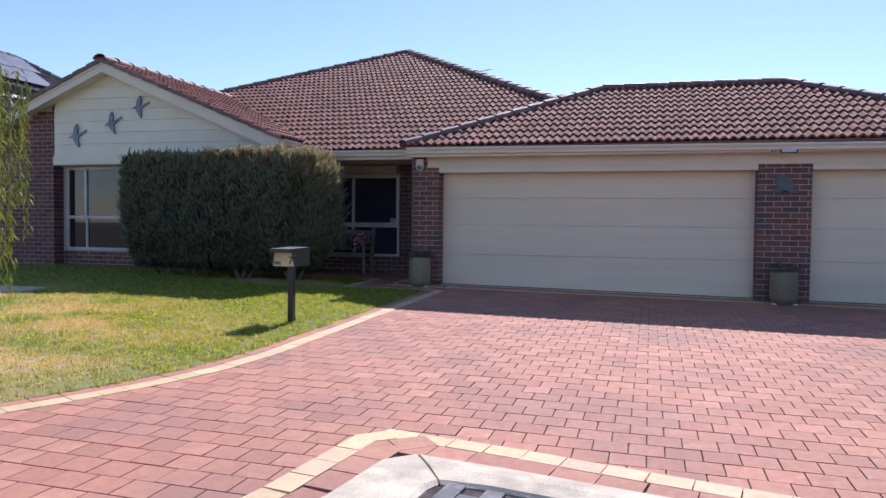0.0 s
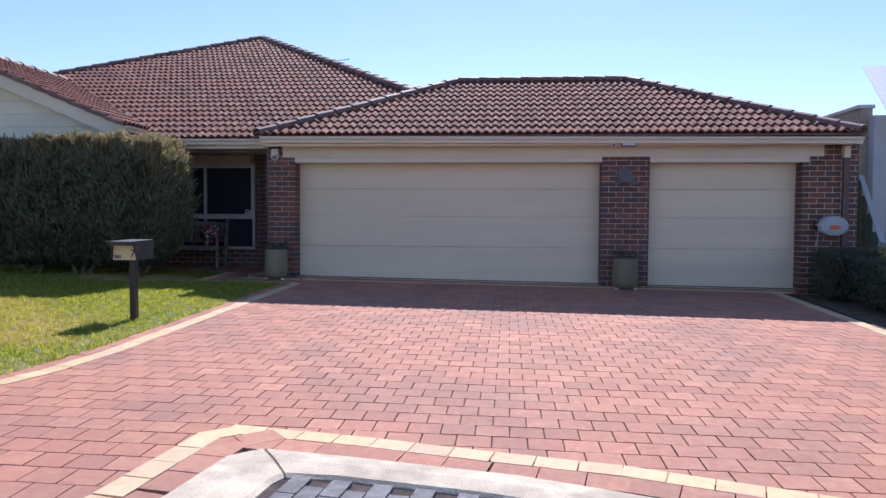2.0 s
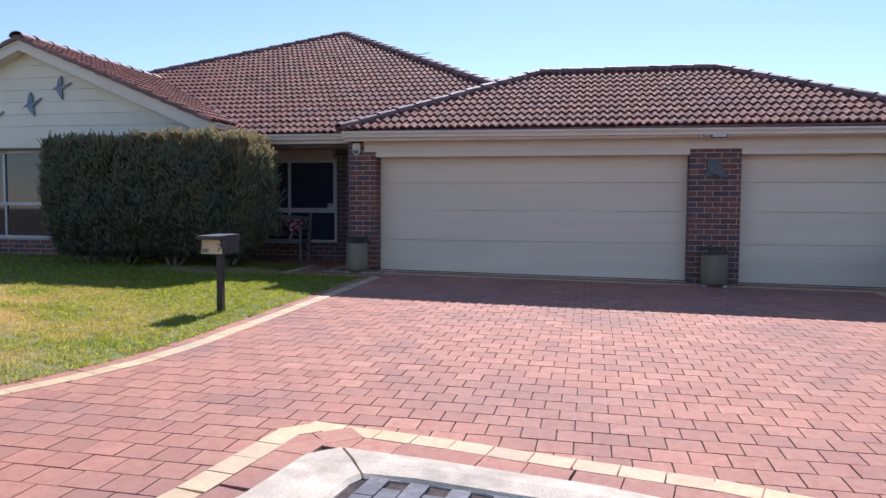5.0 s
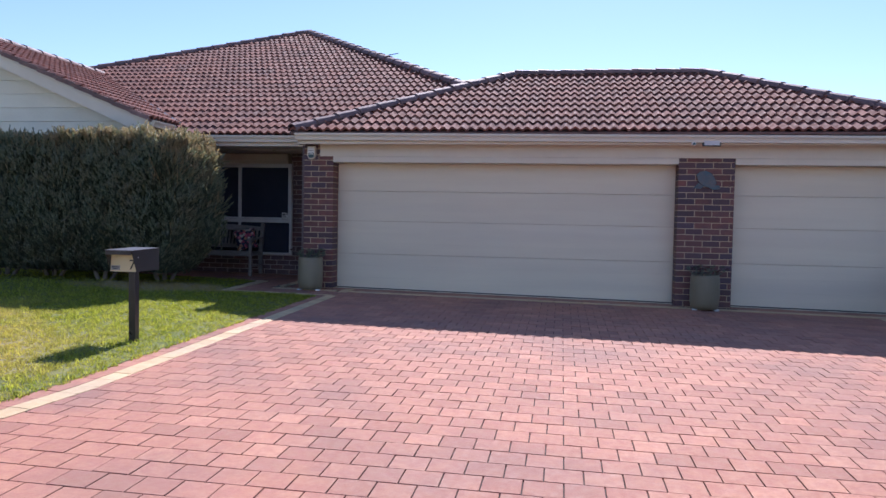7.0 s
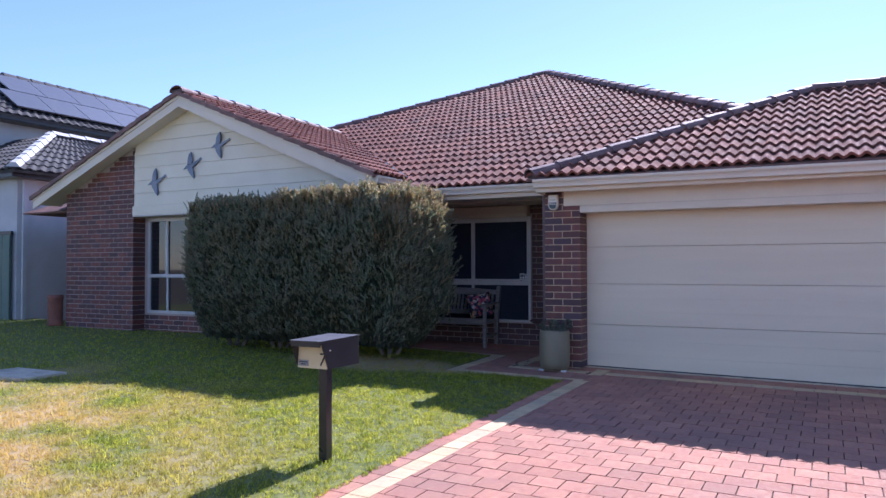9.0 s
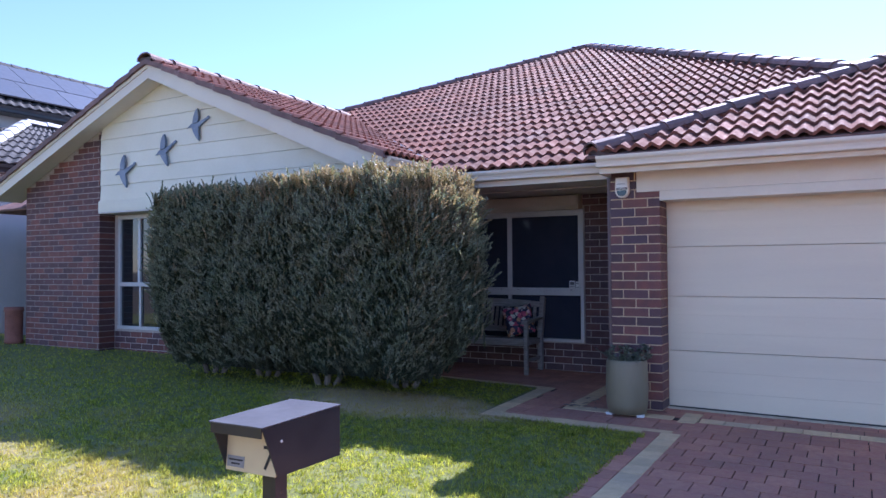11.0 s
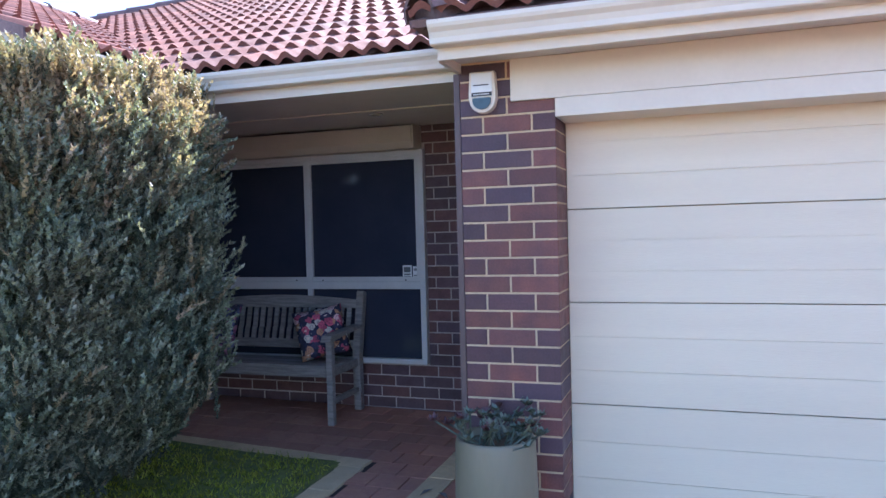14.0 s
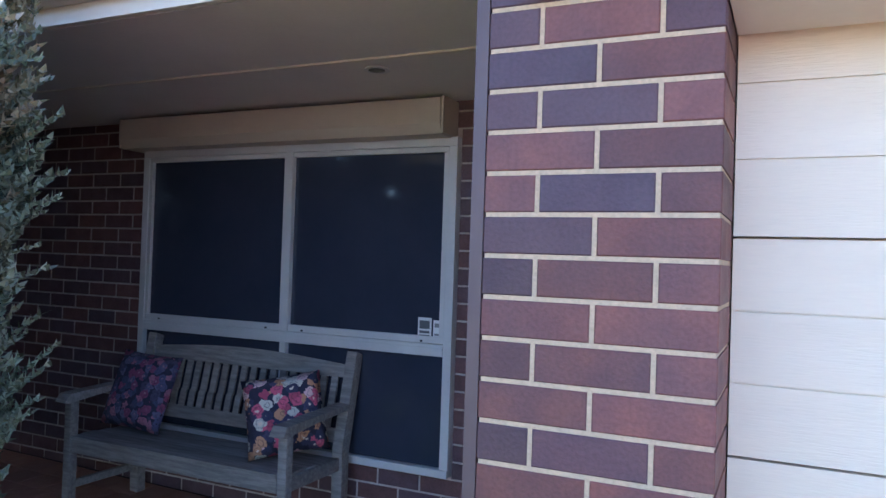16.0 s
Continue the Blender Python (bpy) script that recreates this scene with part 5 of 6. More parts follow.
box(bm, LX0 + 0.005, LX1 - 0.005, 0, 0.004, 0.0, 0.158, slant)
plate = lbpart("number_plate", bm, "yellow", "cream number plate with a black seven")
bm = bmesh.new()
box(bm, LX0 + 0.012, LX0 + 0.098, -0.002, 0.0, 0.014, 0.055, slant)
lbpart("label_plate", bm, "greytext", parent=plate)
for k, (w, z) in enumerate(((0.07, 0.038), (0.045, 0.024))):
    bm = bmesh.new()
    box(bm, LX0 + 0.055 - w / 2, LX0 + 0.055 + w / 2, -0.003, -0.002, z, z + 0.006, slant)
    lbpart("label_bar", bm, "ink", parent=plate)
txt = bpy.data.curves.new("seven", "FONT")
txt.body, txt.size, txt.extrude = "7", 0.125, 0.0008
seven = new("numeral", txt)
seven.data.materials.append(M["ink"])
seven.parent = plate
seven.matrix_local = Matrix.Translation(-lo) @ slant @ Matrix.Translation((LX1 - 0.075, -0.002, 0.022)) @ Matrix.Rotation(math.pi / 2, 4, "X")
bm = bmesh.new()
lathe(bm, [(0.006, 0), (0.004, 0.004)], n=8, m=Matrix.Translation((LX1, -4.88, 0.70)) @ Matrix.Rotation(math.pi / 2, 4, "Y"))
lbpart("rivet", bm, "frame")

# ---- right end of the garage: downpipe, hose reel, hedge, fence ----
dp = thing("downpipe", (9.41, -0.03, G(9.41, 0)), "brown square downpipe at the garage corner", "downpipe")
boxes("pipe", [(-0.045, 0.045, -0.045, 0.025, 0.1, 2.30)], M["pipe"], dp, bevel=0.004)
boxes("collar", [(-0.05, 0.05, -0.05, 0.02, 2.15, 2.33)], M["paint"], dp, bevel=0.004)
reel = thing("hose_reel", (9.19, 0.0, 0.93), "grey plastic wall hose reel with an orange badge on the pier", "hose reel")
bm = bmesh.new()
m = Matrix.Translation((0, -0.04, 0)) @ Matrix.Scale(0.72, 4, (0, 0, 1)) @ Matrix.Rotation(math.pi / 2, 4, "X")
lathe(bm, [(0.20, 0), (0.225, 0.03), (0.225, 0.14), (0.20, 0.17), (0.10, 0.185)], n=32, m=m)
part("casing", bm, M["reel"], reel, smooth=False)
bm = bmesh.new()
m = Matrix.Translation((0.0, -0.222, -0.02)) @ Matrix.Scale(0.45, 4, (0, 0, 1)) @ Matrix.Rotation(math.pi / 2, 4, "X")
lathe(bm, [(0.085, 0), (0.08, 0.012)], n=24, m=m)
part("badge", bm, M["orange"], reel, "orange oval badge")
boxes("bracket", [(-0.235, -0.20, -0.12, -0.001, -0.06, 0.07)], M["black"], reel)
boxes("bracket", [(0.19, 0.26, -0.12, -0.001, 0.02, 0.10)], M["black"], reel)
boxes("guide", [(-0.25, -0.17, -0.20, -0.10, 0.0, 0.035)], M["reel"], reel)
boxes("handle", [(-0.25, -0.10, -0.215, -0.19, -0.075, -0.055)], M["reel"], reel, bevel=0.003)
cu = bpy.data.curves.new("hose", "CURVE")
cu.dimensions, cu.bevel_depth, cu.bevel_resolution = "3D", 0.008, 2
sp = cu.splines.new("BEZIER")
hp = [(-0.21, -0.15, 0.0), (-0.215, -0.10, -0.25), (-0.20, -0.06, -0.55), (-0.17, -0.05, -0.85)]
sp.bezier_points.add(len(hp) - 1)
for b_, p in zip(sp.bezier_points, hp):
    b_.co, b_.handle_left_type, b_.handle_right_type = p, "AUTO", "AUTO"
hose = new("hose", cu)
hose.data.materials.append(M["reel"])
hose.parent = reel
tap = thing("tap", (9.45, -0.03, 0.42), "small pale garden tap low on the corner pier", "tap")
boxes("spout", [(-0.012, 0.012, -0.08, 0.03, 0.0, 0.024)], M["frame"], tap, bevel=0.003)
boxes("handle", [(-0.04, 0.04, -0.03, -0.015, 0.03, 0.045)], M["white"], tap, bevel=0.003)

fence = thing("side_fence", (9.9, 0.3, G(9.9, 0.3)), "green sheet-metal fence with a raked grey cap beside the garage", "fence")
fz = G(9.9, 0.3)
for k in range(16):
    y0 = 0.95 - k * 0.20
    ztop = min(1.72, max(0.62, 1.67 + (y0 - 0.52) * 1.45)) - fz
    zt2 = min(1.72, max(0.62, 1.67 + (y0 - 0.2 - 0.52) * 1.45)) - fz
    bm = bmesh.new()
    prism(bm, [(0, y0 - 0.3, -0.1), (0, y0 - 0.105 - 0.3, -0.1), (0.02, y0 - 0.13 - 0.3, -0.1), (0.02, y0 - 0.2 - 0.3, -0.1), (0.03, y0 - 0.2 - 0.3, -0.1), (0.03, y0 - 0.3, -0.1)], (0, 0, 0), (0, 0, 0.1 + zt2))
    part("sheet_panel", bm, M["fence"], fence)
bm = bmesh.new()
prism(bm, [(0, 0.65, 1.70 - fz), (0, 0.22, 1.70 - fz), (0, -0.55, 0.60 - fz), (0, -2.6, 0.60 - fz), (0, -2.6, 0.68 - fz), (0, -0.52, 0.68 - fz), (0, 0.25, 1.77 - fz), (0, 0.65, 1.77 - fz)], (-0.03, 0, 0), (0.05, 0, 0))
part("cap_rail", bm, M["reel"], fence, "pale grey capping rail")

# ---- neighbour on the east ----
nb = thing("neighbour_house", (11.5, 6, -0.3), "limestone block neighbour with a pale metal roof", "house")
nl = Vector(nb.location)


def nbpart(name, bs, mtl, bevel=0.0, parent=None):
    bm = bmesh.new()
    for b in bs:
        box(bm, *b)
    for v in bm.verts:
        v.co -= nl
    return part(name, bm, M[mtl], parent or nb, bevel=bevel)


pw = nbpart("parapet_wall", [(10.61, 10.8, 2.2, 12.0, -0.4, 3.10)], "mortar")
bm = bmesh.new()
for r in range(17):
    z = -0.3 + r * 0.2
    for k in range(-1, 26):
        y0 = 2.2 + k * 0.4 + (0.2 if r % 2 else 0)
        a, b = max(2.2, y0 + 0.006), min(12.0, y0 + 0.394)
        if b - a > 0.03:
            box(bm, 10.6, 10.64, a, b, z + 0.006, min(3.10, z + 0.194))
for k in range(17):
    box(bm, 10.605, 10.82, 2.18, 2.2, -0.3 + k * 0.2 + 0.006, min(3.1, -0.3 + k * 0.2 + 0.194))
for v in bm.verts:
    v.co -= nl
part("stone_block", bm, M["stone"], nb, kind="stuff")
nbpart("coping", [(10.55, 10.85, 2.14, 12.0, 3.10, 3.17)], "cement", 0.01)
nbpart("end_pier", [(10.75, 11.0, 1.95, 2.18, -0.4, 2.95)], "cement", 0.01)
nbpart("gutter", [(10.85, 16.0, 1.60, 1.75, 2.72, 2.84)], "cement", 0.02)
nbpart("front_wall", [(11.0, 11.35, 2.2, 2.4, -0.4, 2.7), (12.4, 16.0, 2.2, 2.4, -0.4, 2.7), (11.35, 12.4, 2.2, 2.4, 2.3, 2.7)], "stone")
nbpart("brown_door", [(11.35, 12.4, 2.25, 2.3, -0.4, 2.3)], "brown")
bm = bmesh.new()
prism(bm, [(10.85, 1.6, 2.85), (16, 1.6, 2.85), (16, 7.5, 4.9), (13.0, 7.5, 4.9)], (0, 0, 0), (0, 0, 0.04))
for v in bm.verts:
    v.co -= nl
part("roof", bm, M["metalroof"], nb)

# ---- neighbour on the west ----
nw = thing("neighbour_house", (-15.5, 5, 0.1), "two-storey pale rendered neighbour with grey tiles and solar panels", "house")
nl = Vector(nw.location)


def nwpart(name, bs, mtl, bevel=0.0):
    bm = bmesh.new()
    for b in bs:
        box(bm, *b)
    for v in bm.verts:
        v.co -= nl
    return part(name, bm, M[mtl], nw, bevel=bevel)


nwpart("lower_wall", [(-18.0, -11.6, 0.35, 8.0, -0.1, 3.12)], "cement")
nwpart("eaves_board", [(-18.2, -11.3, 0.05, 8.2, 3.12, 3.24)], "black")
nwpart("upper_wall", [(-19.0, -14.7, 1.0, 9.5, 3.2, 4.85)], "cement")
nwpart("upper_gutter", [(-19.2, -14.25, 0.7, 9.8, 4.85, 4.97)], "black", 0.02)


def tiled(name, pts, mtl="greytile", thick=0.06):
    bm = bmesh.new()
    n = (Vector(pts[1]) - Vector(pts[0])).cross(Vector(pts[2]) - Vector(pts[0])).normalized()
    if n.z < 0:
        n, pts = -n, pts[::-1]
    prism(bm, pts, -n * thick, n * 0)
    for v in bm.verts:
        v.co -= nl
    part(name, bm, M[mtl], nw)


def tile_bands(name, a, b, c, d, rows, cols):
    """Wavy tile rows between the eave a-b and the top d-c."""
    a, b, c, d = map(Vector, (a, b, c, d))
    n = (b - a).cross(d - a).normalized()
    if n.z < 0:
        n = -n
    vs, fs = [], []
    for r in range(rows):
        l0, l1 = a.lerp(d, r / rows), a.lerp(d, (r + 1) / rows)
        r0, r1 = b.lerp(c, r / rows), b.lerp(c, (r + 1) / rows)
        for k in range(cols * 6 + 1):
            f = k / (cols * 6)
            w = 0.018 * (1 - math.cos(2 * math.pi * k / 6)) 
            vs.append(tuple(l0.lerp(r0, f) + n * (0.028 + w) - nl))
            vs.append(tuple(l1.lerp(r1, f) + n * (0.004 + w) - nl))
            vs.append(tuple(l0.lerp(r0, f) + n * (0.002 + w) - nl))
        o = r * (cols * 6 + 1) * 3
        for k in range(cols * 6):
            p = o + 3 * k
            fs.append([p, p + 3, p + 4, p + 1])
            fs.append([p + 2, p + 5, p + 3, p])
    raw(name, vs, fs, M["greytile"], nw, kind="stuff", smooth=False)


tiled("lower_roof", [(-11.2, 0.0, 3.25), (-11.2, 8.2, 3.25), (-13.4, 5.8, 4.45), (-13.4, 2.3, 4.45)])
tiled("lower_roof", [(-11.2, 0.0, 3.25), (-13.4, 2.3, 4.45), (-18.2, 2.3, 4.45), (-18.2, 0.0, 3.25)])
tile_bands("roof_tile", (-11.2, 0.0, 3.25), (-11.2, 8.2, 3.25), (-13.4, 5.8, 4.45), (-13.4, 2.3, 4.45), 8, 36)
tile_bands("roof_tile", (-18.2, 0.0, 3.25), (-11.2, 0.0, 3.25), (-13.4, 2.3, 4.45), (-18.2, 2.3, 4.45), 8, 34)
tiled("upper_roof", [(-14.2, 0.7, 4.98), (-14.2, 9.8, 4.98), (-16.4, 7.6, 6.4), (-16.4, 2.9, 6.4)])
tiled("upper_roof", [(-14.2, 0.7, 4.98), (-16.4, 2.9, 6.4), (-19.2, 2.9, 6.4), (-19.2, 0.7, 4.98)])
tile_bands("roof_tile", (-14.2, 0.7, 4.98), (-14.2, 9.8, 4.98), (-16.4, 7.6, 6.4), (-16.4, 2.9, 6.4), 9, 40)
pale = M["cement"]


def hip(a, b, n):
    a, b = Vector(a), Vector(b)
    for k in range(n):
        p, q = a.lerp(b, k / n), a.lerp(b, (k + 0.97) / n)
        d = (q - p).normalized()
        s = d.cross(Vector((0, 0, 1))).normalized() * 0.13
        bm = bmesh.new()
        prism(bm, [p - s, p + s, p + s * 0.4 + Vector((0, 0, 0.09)), p - s * 0.4 + Vector((0, 0, 0.09))], Vector((0, 0, 0.02)), q - p)
        for v in bm.verts:
            v.co -= nl
        part("hip_cap", bm, M["cement"] if n < 9 else M["greytile"], nw)


hip((-11.2, 0.0, 3.28), (-13.4, 2.3, 4.48), 8)
hip((-13.4, 2.3, 4.48), (-13.4, 5.8, 4.48), 8)
hip((-16.4, 2.9, 6.42), (-16.4, 7.6, 6.42), 12)
hip((-14.2, 9.8, 5.0), (-16.4, 7.6, 6.42), 9)
e0, e1 = Vector((-14.2, 0.7, 4.98)), Vector((-16.4, 0.7, 6.4))
sn = Vector((1.42, 0, 2.2)).normalized()
for r in range(2):
    for k in range(5):
        y0, y1 = 2.1 + k * 1.02 + r * 0.35, 2.1 + k * 1.02 + 1.0 + r * 0.35
        f0, f1 = 0.13 + r * 0.40, 0.13 + r * 0.40 + 0.385
        p0, p1 = e0.lerp(e1, f0), e0.lerp(e1, f1)
        pts = [(p0.x, y0, p0.z), (p0.x, y1, p0.z), (p1.x, y1, p1.z), (p1.x, y0, p1.z)]
        bm = bmesh.new()
        prism(bm, [Vector(p) + sn * 0.10 for p in pts], (0, 0, 0), sn * 0.035)
        for v in bm.verts:
            v.co -= nl
        part("solar_panel", bm, M["solar"], nw)
tiled("downpipe", [(-11.55, 0.5, -0.1), (-11.55, 0.42, -0.1), (-11.55, 0.42, 3.1), (-11.55, 0.5, 3.1)], "cement", 0.05)

gt = thing("gate", (-11.9, 0.25, 0.1), "grey-green sheet gate beside the pale neighbour wall", "gate")
boxes("gate_rail", [(-3.0, 0.3, -0.03, 0.03, 1.85, 1.93)], M["black"], gt)
for k in range(13):
    boxes("gate_panel", [(-3.0 + 0.25 * k, -3.0 + 0.25 * k + 0.235, -0.015, 0.015, 0.0, 1.85)], M["fence"], gt)
bn = thing("paving_slab", (-4.9, -3.75, lawn_z(-4.9, -3.75)), "flat pale concrete slab set in the lawn", "slab")
boxes("slab", [(-0.55, 0.35, -0.28, 0.28, -0.02, 0.03)], M["concrete"], bn, bevel=0.006)
tp = thing("terracotta_pot", (-9.75, -0.05, lawn_z(-9.75, -0.05)), "tall terracotta pipe standing by the brick pier", "pot")
bm = bmesh.new()
lathe(bm, [(0.13, 0), (0.14, 0.04), (0.13, 0.08), (0.13, 0.5), (0.145, 0.52), (0.14, 0.58)], n=20)
part("body", bm, M["tile"], tp, smooth=True)

aer = thing("aerial", (-0.55, 7.0, 4.98), "thin grey rooftop aerial rod above the tiled hip", "aerial")
boxes("mast", [(-0.01, 0.01, -0.01, 0.01, -0.6, 0.16)], M["lead"], aer)
bm = bmesh.new()
box(bm, -0.12, 0.42, -0.008, 0.008, -0.008, 0.008, Matrix.Translation((0, 0, 0.14)) @ Matrix.Rotation(-0.15, 4, "Y"))
part("boom", bm, M["lead"], aer)
rl_ = random.Random(9)
for k in range(14):
    x, y = rl_.uniform(-0.42, -0.08), rl_.uniform(-0.2, 0.35)
    bm = bmesh.new()
    a, L = rl_.uniform(0, 6.28), rl_.uniform(0.03, 0.06)
    c, s = math.cos(a) * L, math.sin(a) * L
    v = [bm.verts.new(p) for p in ((-c, -s, 0.004), (s * 0.3, -c * 0.3, 0.014), (c, s, 0.006), (-s * 0.3, c * 0.3, 0.012))]
    bm.faces.new(v)
    lf_ = part("fallen_leaf", bm, M["bark"])
    lf_.location = (x, y, G(x, y) + 0.002)
    tagged(lf_, "dry brown fallen leaf beside the corner pier", "leaf", "fallen leaves by the pier")

# ---- house across the street, seen only in the glass ----
oh = thing("house_opposite", (-14, -34, -0.4), "pale rendered house across the street with a grey roof", "house")
boxes("wall", [(-12, 12, -4, 0, 0, 2.9)], M["clad"], oh)
bm = bmesh.new()
prism(bm, [(0, -4.6, 2.9), (0, 0.6, 2.9), (0, -2, 4.6)], (-12.6, 0, 0), (12.6, 0, 0))
part("roof", bm, M["greytile"], oh)
boxes("garage_opening", [(2, 7, -0.02, 0.02, 0, 2.2)], M["door"], oh)

# ---- hedge ----
hedge = thing("hedge", (-3.2, -0.7, G(-3.2, -0.7)), "dense clipped rosemary-like hedge with tan tips before the wing window", "hedge")
hl0 = Vector(hedge.location)


def hedge_surface(u, v):
    """u 0..1 round the plan from the back left past the front to the back right, v 0..1 upwards; the outer skin."""
    a = math.radians(-200 + 220 * u)
    return a, v


HX0, HX1, HY0, HY1 = -5.28, -1.30, -1.26, -0.02
HTOP = 2.11


def plan(a):
    cx, cy = (HX0 + HX1) / 2, (HY0 + HY1) / 2
    rx, ry = (HX1 - HX0) / 2, (HY1 - HY0) / 2
    c, s = math.cos(a), math.sin(a)
    e = 0.42
    return cx + rx * math.copysign(abs(c) ** e, c), cy + ry * math.copysign(abs(s) ** (0.55), s), Vector((c * 0.6, s, 0)).normalized()


def swell(z):
    """How far the skin draws in at the foot and at the top."""
    t = (z - 0.10) / (HTOP - 0.10)
    return -0.34 * max(0, 0.34 - t) / 0.34 - 0.20 * max(0, t - 0.86) / 0.14


# closed hull added behind the sprigs, as dark as the shade between them
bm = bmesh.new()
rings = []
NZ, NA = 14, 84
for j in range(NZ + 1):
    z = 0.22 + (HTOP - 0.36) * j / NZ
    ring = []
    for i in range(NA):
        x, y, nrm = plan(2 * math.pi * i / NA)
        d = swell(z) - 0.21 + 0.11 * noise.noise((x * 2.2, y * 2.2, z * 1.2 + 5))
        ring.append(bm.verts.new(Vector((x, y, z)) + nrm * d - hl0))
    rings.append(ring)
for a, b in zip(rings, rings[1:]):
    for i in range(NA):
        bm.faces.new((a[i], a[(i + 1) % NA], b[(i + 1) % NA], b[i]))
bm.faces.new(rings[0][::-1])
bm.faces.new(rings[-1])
tagged(part("inner_growth", bm, M["hull"], hedge, "near-black solid hull in place of the shaded inner twigs", smooth=True), kind="stuff")
for x, y in ((-2.15, -0.35), (-3.95, -0.5), (-3.0, -0.6), (-4.7, -0.6)):
    bm = bmesh.new()
    zg = G(x, y)
    for k in range(3):
        dx, dy = (k - 1) * 0.06, 0.02 * k
        top = Vector((x + (k - 1) * 0.22, y + 0.1 * k, 0.55))
        prism(bm, [Vector((x + dx + 0.035 * math.cos(t), y + dy + 0.035 * math.sin(t), zg - 0.03)) - hl0 for t in [math.pi * 2 * q / 7 for q in range(7)]], (0, 0, 0), top - Vector((x, y, zg)))
    part("trunk", bm, M["bark"], hedge, "pale grey forked trunk")

rs = random.Random(11)


def sprig(L, seed, curve=0.15):
    """A bottlebrush finger of short needles, paler towards its end."""
    r = random.Random(seed)
    bm = bmesh.new()
    n = int(L / 0.0036)
    for k in range(n):
        t = 0.05 + 0.95 * k / n
        base = Vector((curve * t * t * L, 0, t * L))
        a = k * 2.4
        ln = (0.018 + r.uniform(0, 0.005)) * (1 - 0.35 * t)
        d = Vector((math.cos(a), math.sin(a), 0.7 + 0.7 * t)).normalized()
        side = d.cross(Vector((0, 0, 1))).normalized() * 0.0050
        fc = bm.faces.new([bm.verts.new(base - side), bm.verts.new(base + side), bm.verts.new(base + d * ln)])
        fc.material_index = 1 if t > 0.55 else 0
    return bm


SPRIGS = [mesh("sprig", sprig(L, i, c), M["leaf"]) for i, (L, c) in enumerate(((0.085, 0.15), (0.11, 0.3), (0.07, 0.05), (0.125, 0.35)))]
TAN = [mesh("sprig", sprig(L, i, c), M["leaf_tip"]) for i, (L, c) in enumerate(((0.085, 0.15), (0.10, 0.3), (0.07, 0.05), (0.11, 0.35)))]
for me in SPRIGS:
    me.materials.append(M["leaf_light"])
for me in TAN:
    me.materials.append(M["leaf_tip"])
sets = {(i, k): [] for i in range(4) for k in range(2)}


def grow(p, nrm, count, tips):
    inward = nrm * -abs(rs.gauss(0, 0.07))
    for _ in range(count):
        q = p + inward + Vector((rs.gauss(0, 0.018), rs.gauss(0, 0.018), rs.gauss(0, 0.02)))
        d = (Vector((0, 0, 1)) + nrm * rs.uniform(0.05, 0.75) + Vector((rs.gauss(0, 0.22), rs.gauss(0, 0.22), 0))).normalized()
        rot = d.to_track_quat("Z", "Y").to_matrix().to_4x4() @ Matrix.Rotation(rs.uniform(0, 6.28), 4, "Z") @ Matrix.Scale(rs.uniform(1.0, 2.1), 4)
        m = Matrix.Translation(q - hl0) @ rot
        k = 1 if rs.random() < tips else 0
        sets[rs.randrange(4), k].append([list(r) for r in m])


N_SIDE = 4600
for _ in range(N_SIDE):
    a = rs.uniform(math.radians(-205), math.radians(50))
    x, y, nrm = plan(a)
    z = 0.24 + (HTOP - 0.26) * rs.random() ** 0.9
    lump = 0.13 * noise.noise((x * 2.2, y * 2.2, z * 1.2 + 5)) + 0.10 * noise.noise((x * 6, y * 6, z * 3))
    p = Vector((x, y, z)) + nrm * (swell(z) - 0.06 + lump)
    grow(p, nrm, 3, 0.02 + 0.9 * max(0, (z - 1.75) / 0.4) * (1 if x > -3.9 else 0.35) + (0.25 if x > -1.9 and z > 1.4 else 0))
span = HX1 - HX0
for _ in range(4200):
    # long straight front, where the round plan has few points
    x = HX0 + 0.1 + (span - 0.3) * rs.random()
    z = 0.22 + (HTOP - 0.24) * rs.random()
    lump = 0.13 * noise.noise((x * 2.2, HY0 * 2.2, z * 1.2 + 5)) + 0.10 * noise.noise((x * 6, HY0 * 6, z * 3))
    e = max(0, abs(x - (HX0 + HX1) / 2) / (span / 2) - 0.72) / 0.28
    p = Vector((x, HY0 + 0.36 * e * e - swell(z) + 0.04 - lump, z))
    grow(p, Vector((0, -1, 0)), 3, 0.02 + 0.7 * max(0, (z - 1.85) / 0.4) * (1 if x > -3.9 else 0.3))
for _ in range(2200):
    x, y = rs.uniform(HX0 + 0.15, HX1 - 0.12), rs.uniform(HY0 + 0.1, HY1)
    z = HTOP - 0.03 + 0.07 * noise.noise((x * 2, y * 2, 0)) + 0.14 * noise.noise((x * 7, y * 7, 4)) - 0.10 * max(0, (x + 1.5)) + (0.03 if x > -3.6 else -0.02)
    grow(Vector((x, y, z)), Vector((0, -0.2, 0)), 4, 0.75 if x > -3.9 else 0.45)
for x, y, h in ((-3.02, -0.85, 0.22), (-2.30, -0.8, 0.2), (-3.55, -0.8, 0.1), (-2.66, -0.9, 0.08)):
    for k in range(26):
        grow(Vector((x + rs.gauss(0, 0.03), y, HTOP - 0.06 + h * k / 26)), Vector((0, 0, 0)), 2, 0.4)
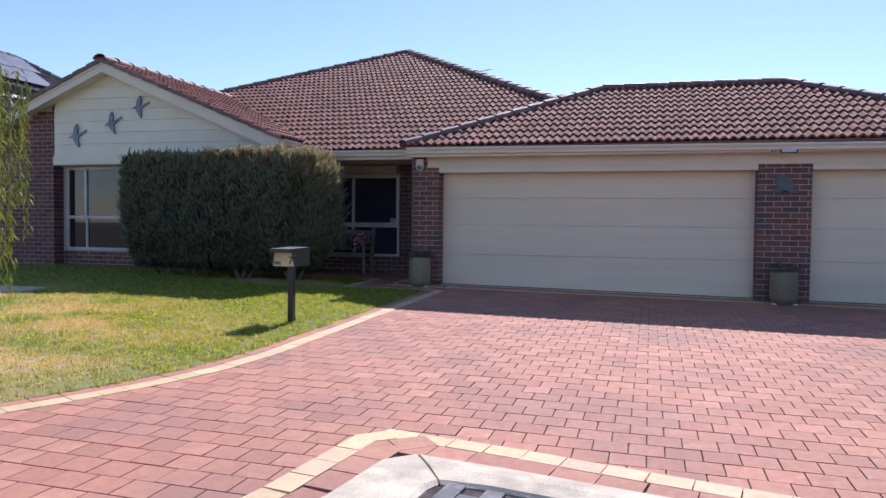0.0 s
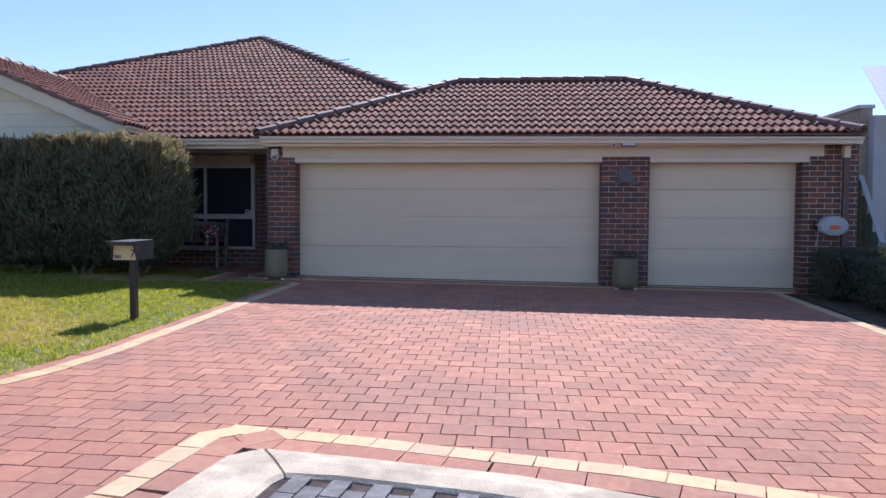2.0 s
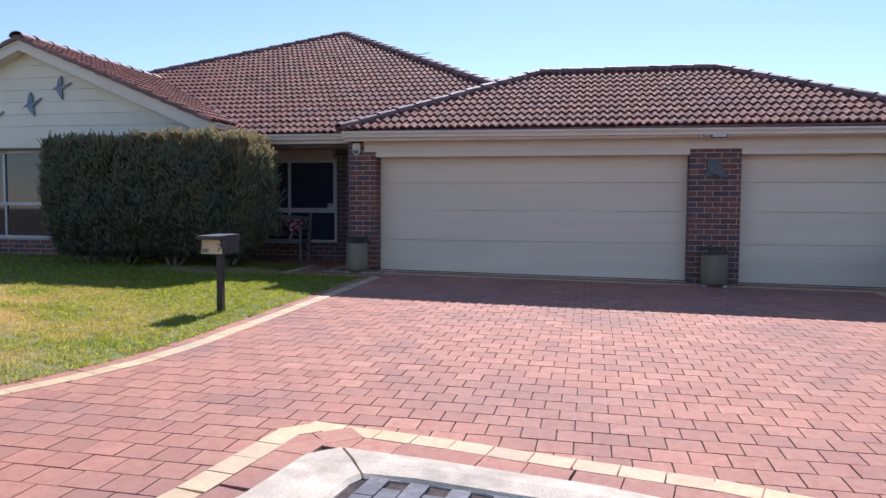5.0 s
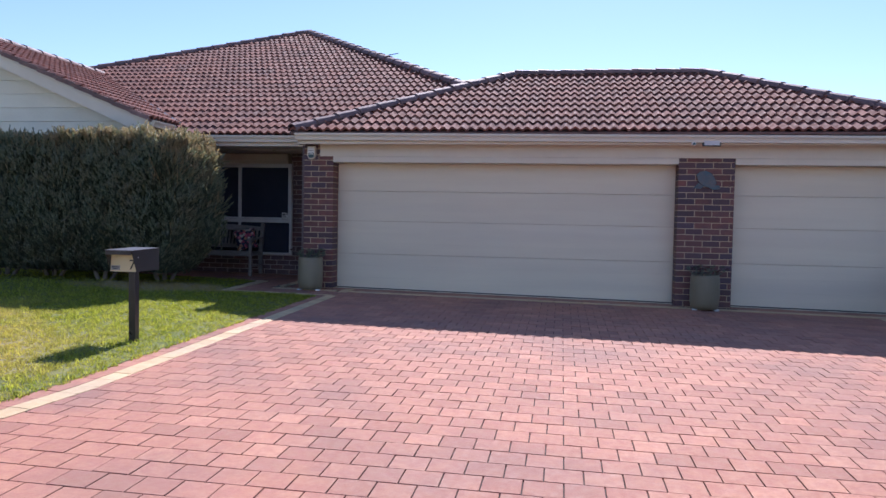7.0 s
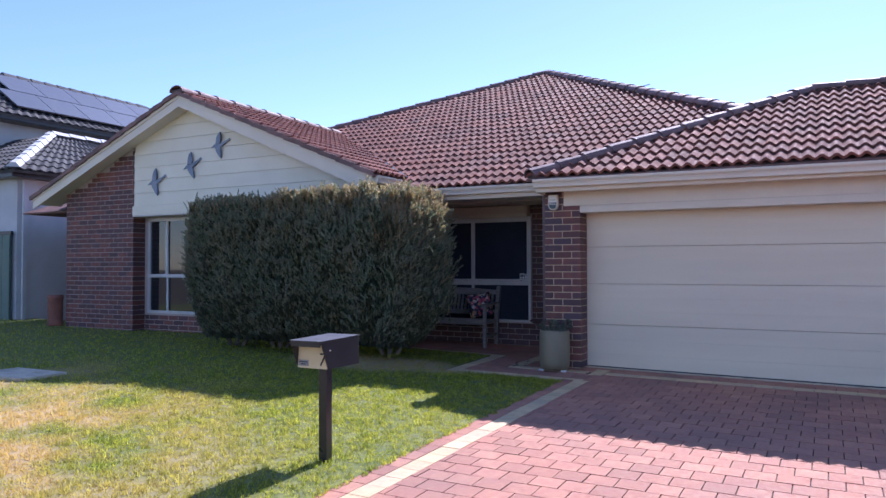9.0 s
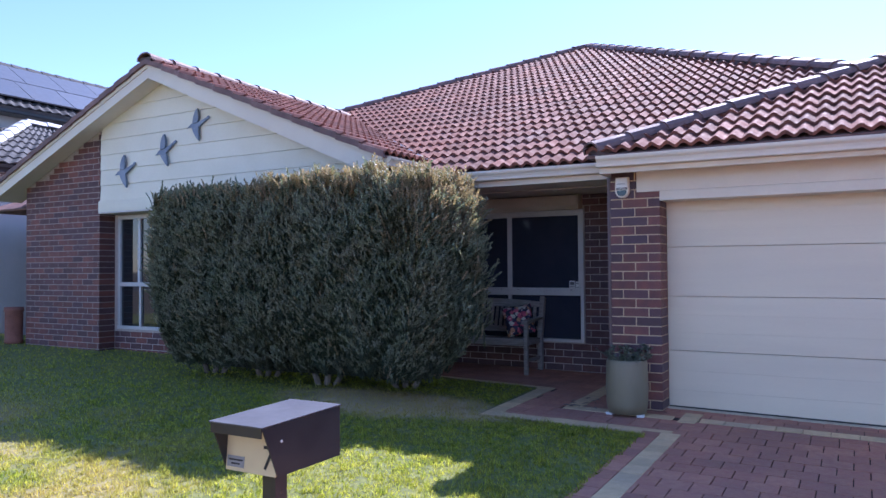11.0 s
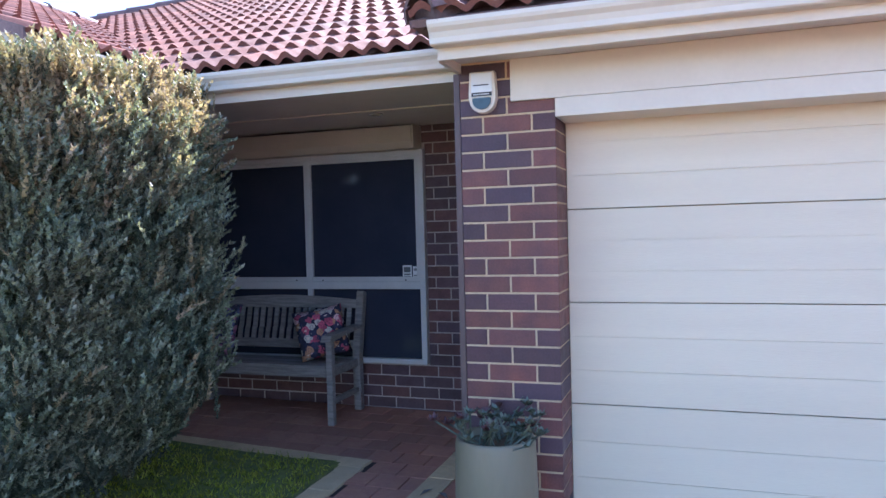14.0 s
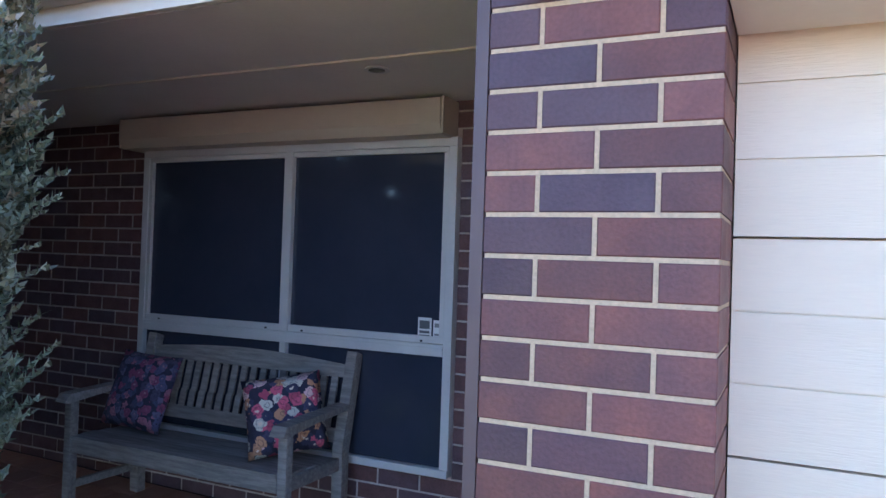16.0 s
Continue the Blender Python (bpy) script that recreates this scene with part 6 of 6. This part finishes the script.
for _ in range(2200):
    # the end of the hedge, towards the bench
    y = rs.uniform(HY0 + 0.06, HY1 - 0.02)
    z = 0.26 + (HTOP - 0.3) * rs.random()
    e = abs(y - (HY0 + HY1) / 2) / ((HY1 - HY0) / 2)
    lump = 0.05 + 0.12 * noise.noise((1.2, y * 2.2, z * 1.6 + 5)) + 0.09 * noise.noise((3, y * 6, z * 3))
    p = Vector((HX1 - 0.04 - 0.22 * e * e + swell(z) + lump, y, z))
    grow(p, Vector((1, 0, 0)), 4, 0.05 + 0.8 * max(0, (z - 1.5) / 0.5))
# loose shoots low at the bench end
for _ in range(160):
    z = rs.uniform(0.5, 1.5)
    x = HX1 + rs.uniform(0, 0.2)
    grow(Vector((x, rs.uniform(-0.9, -0.3), z)), Vector((1, 0, 0)), 2, 0.05)
for (i, k), ms in sets.items():
    if ms:
        ob = scatter("foliage" if k == 0 else "tan_growth", (SPRIGS if k == 0 else TAN)[i], ms, M["leaf" if k == 0 else "leaf_tip"], hedge)

# ---- low hedge on the east border ----
def low_bush(x0, x1, y0, y1, h, n, label):
    b = thing("low_hedge", ((x0 + x1) / 2, (y0 + y1) / 2, G((x0 + x1) / 2, (y0 + y1) / 2)), label, "hedge")
    o = Vector(b.location)
    # box added inside the leaves; its near-black colour stands for their shade
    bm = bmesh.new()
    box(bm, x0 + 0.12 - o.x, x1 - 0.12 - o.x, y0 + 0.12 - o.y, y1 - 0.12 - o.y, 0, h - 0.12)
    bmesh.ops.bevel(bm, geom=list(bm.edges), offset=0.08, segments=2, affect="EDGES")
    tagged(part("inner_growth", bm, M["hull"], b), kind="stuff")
    lf = bmesh.new()
    lf.faces.new([lf.verts.new(p) for p in ((0, 0, 0), (0.012, 0, 0.016), (0, 0, 0.04), (-0.012, 0, 0.016))])
    me = mesh("leaf", lf, M["leaf"])
    ms = []
    for _ in range(n):
        f = rs.random()
        if f < 0.3:
            p = (rs.uniform(x0, x1), rs.uniform(y0, y1), o.z + h + rs.gauss(0, 0.03))
        elif f < 0.65:
            p = (rs.uniform(x0, x1), y0 + rs.gauss(0.06, 0.04), o.z + h * rs.random())
        else:
            p = (x0 + rs.gauss(0.06, 0.04), rs.uniform(y0, y1), o.z + h * rs.random())
        m = Matrix.Translation(Vector(p) - o) @ Euler((rs.gauss(0, 0.8), rs.gauss(0, 0.8), rs.uniform(0, 6.3))).to_matrix().to_4x4()
        ms.append([list(r) for r in m])
    scatter("foliage", me, ms, M["leaf"], b)


low_bush(8.85, 9.8, -0.95, -0.2, 0.68, 5200, "low dark hedge in shade at the garage corner")
low_bush(9.0, 9.9, -3.6, -1.15, 0.62, 7000, "low hedge with pale sunlit leaves on the east border")

# ---- weeping tree at the west edge ----
wt = thing("willow_tree", (-2.95, -6.7, G(-2.95, -6.7)), "weeping tree with long hanging yellow-green leaves", "tree")
wo = Vector(wt.location)
bm = bmesh.new()
prev = None
pts = [(0, 0, -0.05, 0.09), (0.05, 0.02, 1.0, 0.075), (0.0, 0.0, 2.0, 0.065), (0.1, 0.1, 2.9, 0.045)]
rings = [[bm.verts.new((x + r * math.cos(t), y + r * math.sin(t), z)) for t in [math.pi * 2 * q / 10 for q in range(10)]] for x, y, z, r in pts]
for a, b in zip(rings, rings[1:]):
    for i in range(10):
        bm.faces.new((a[i], a[(i + 1) % 10], b[(i + 1) % 10], b[i]))
part("trunk", bm, M["bark"], wt, smooth=True)
lf = bmesh.new()
lf.faces.new([lf.verts.new(p) for p in ((0, 0, 0), (0.009, 0, -0.025), (0, 0.004, -0.10), (-0.009, 0, -0.025))])
LEAF = mesh("leaf", lf, M["willow"])
ms = []
bm = bmesh.new()
for s in range(62):
    a = 2 * math.pi * s / 62 + rs.gauss(0, 0.1)
    r = rs.uniform(0.35, 0.98)
    x, y = r * math.cos(a), r * math.sin(a)
    ztop = 2.6 + 0.25 * (1 - r) + rs.gauss(0, 0.1)
    zbot = rs.uniform(0.15, 1.5) if r > 0.6 else rs.uniform(1.2, 2.0)
    prism(bm, [(0.1, 0.1, 2.8), (0.108, 0.1, 2.8), (0.1, 0.108, 2.8)], (0, 0, 0), (x - 0.1, y - 0.1, ztop - 2.8))
    prism(bm, [(x, y, ztop), (x + 0.005, y, ztop), (x, y + 0.005, ztop)], (0, 0, 0), (0, 0, zbot - ztop))
    z = ztop
    while z > zbot:
        m = Matrix.Translation((x + rs.gauss(0, 0.02), y + rs.gauss(0, 0.02), z)) @ Euler((rs.gauss(0, 0.35), rs.gauss(0, 0.35), rs.uniform(0, 6.3))).to_matrix().to_4x4()
        ms.append([list(q) for q in m])
        z -= 0.014
part("limbs", bm, M["bark"], wt)
scatter("crown", LEAF, ms, M["willow"], wt)

# ---- pieces that can be picked apart ----
for me, m, parent in BRICK_PARTS:
    put("brick", me, m, parent)
for me, m, parent in TILE_PARTS:
    put("roof_tile" if me is TILE else "ridge_cap", me, m, parent)
for nm, me, ms, parent in PAVE_PART:
    for m in ms:
        put(nm, me, m, parent)
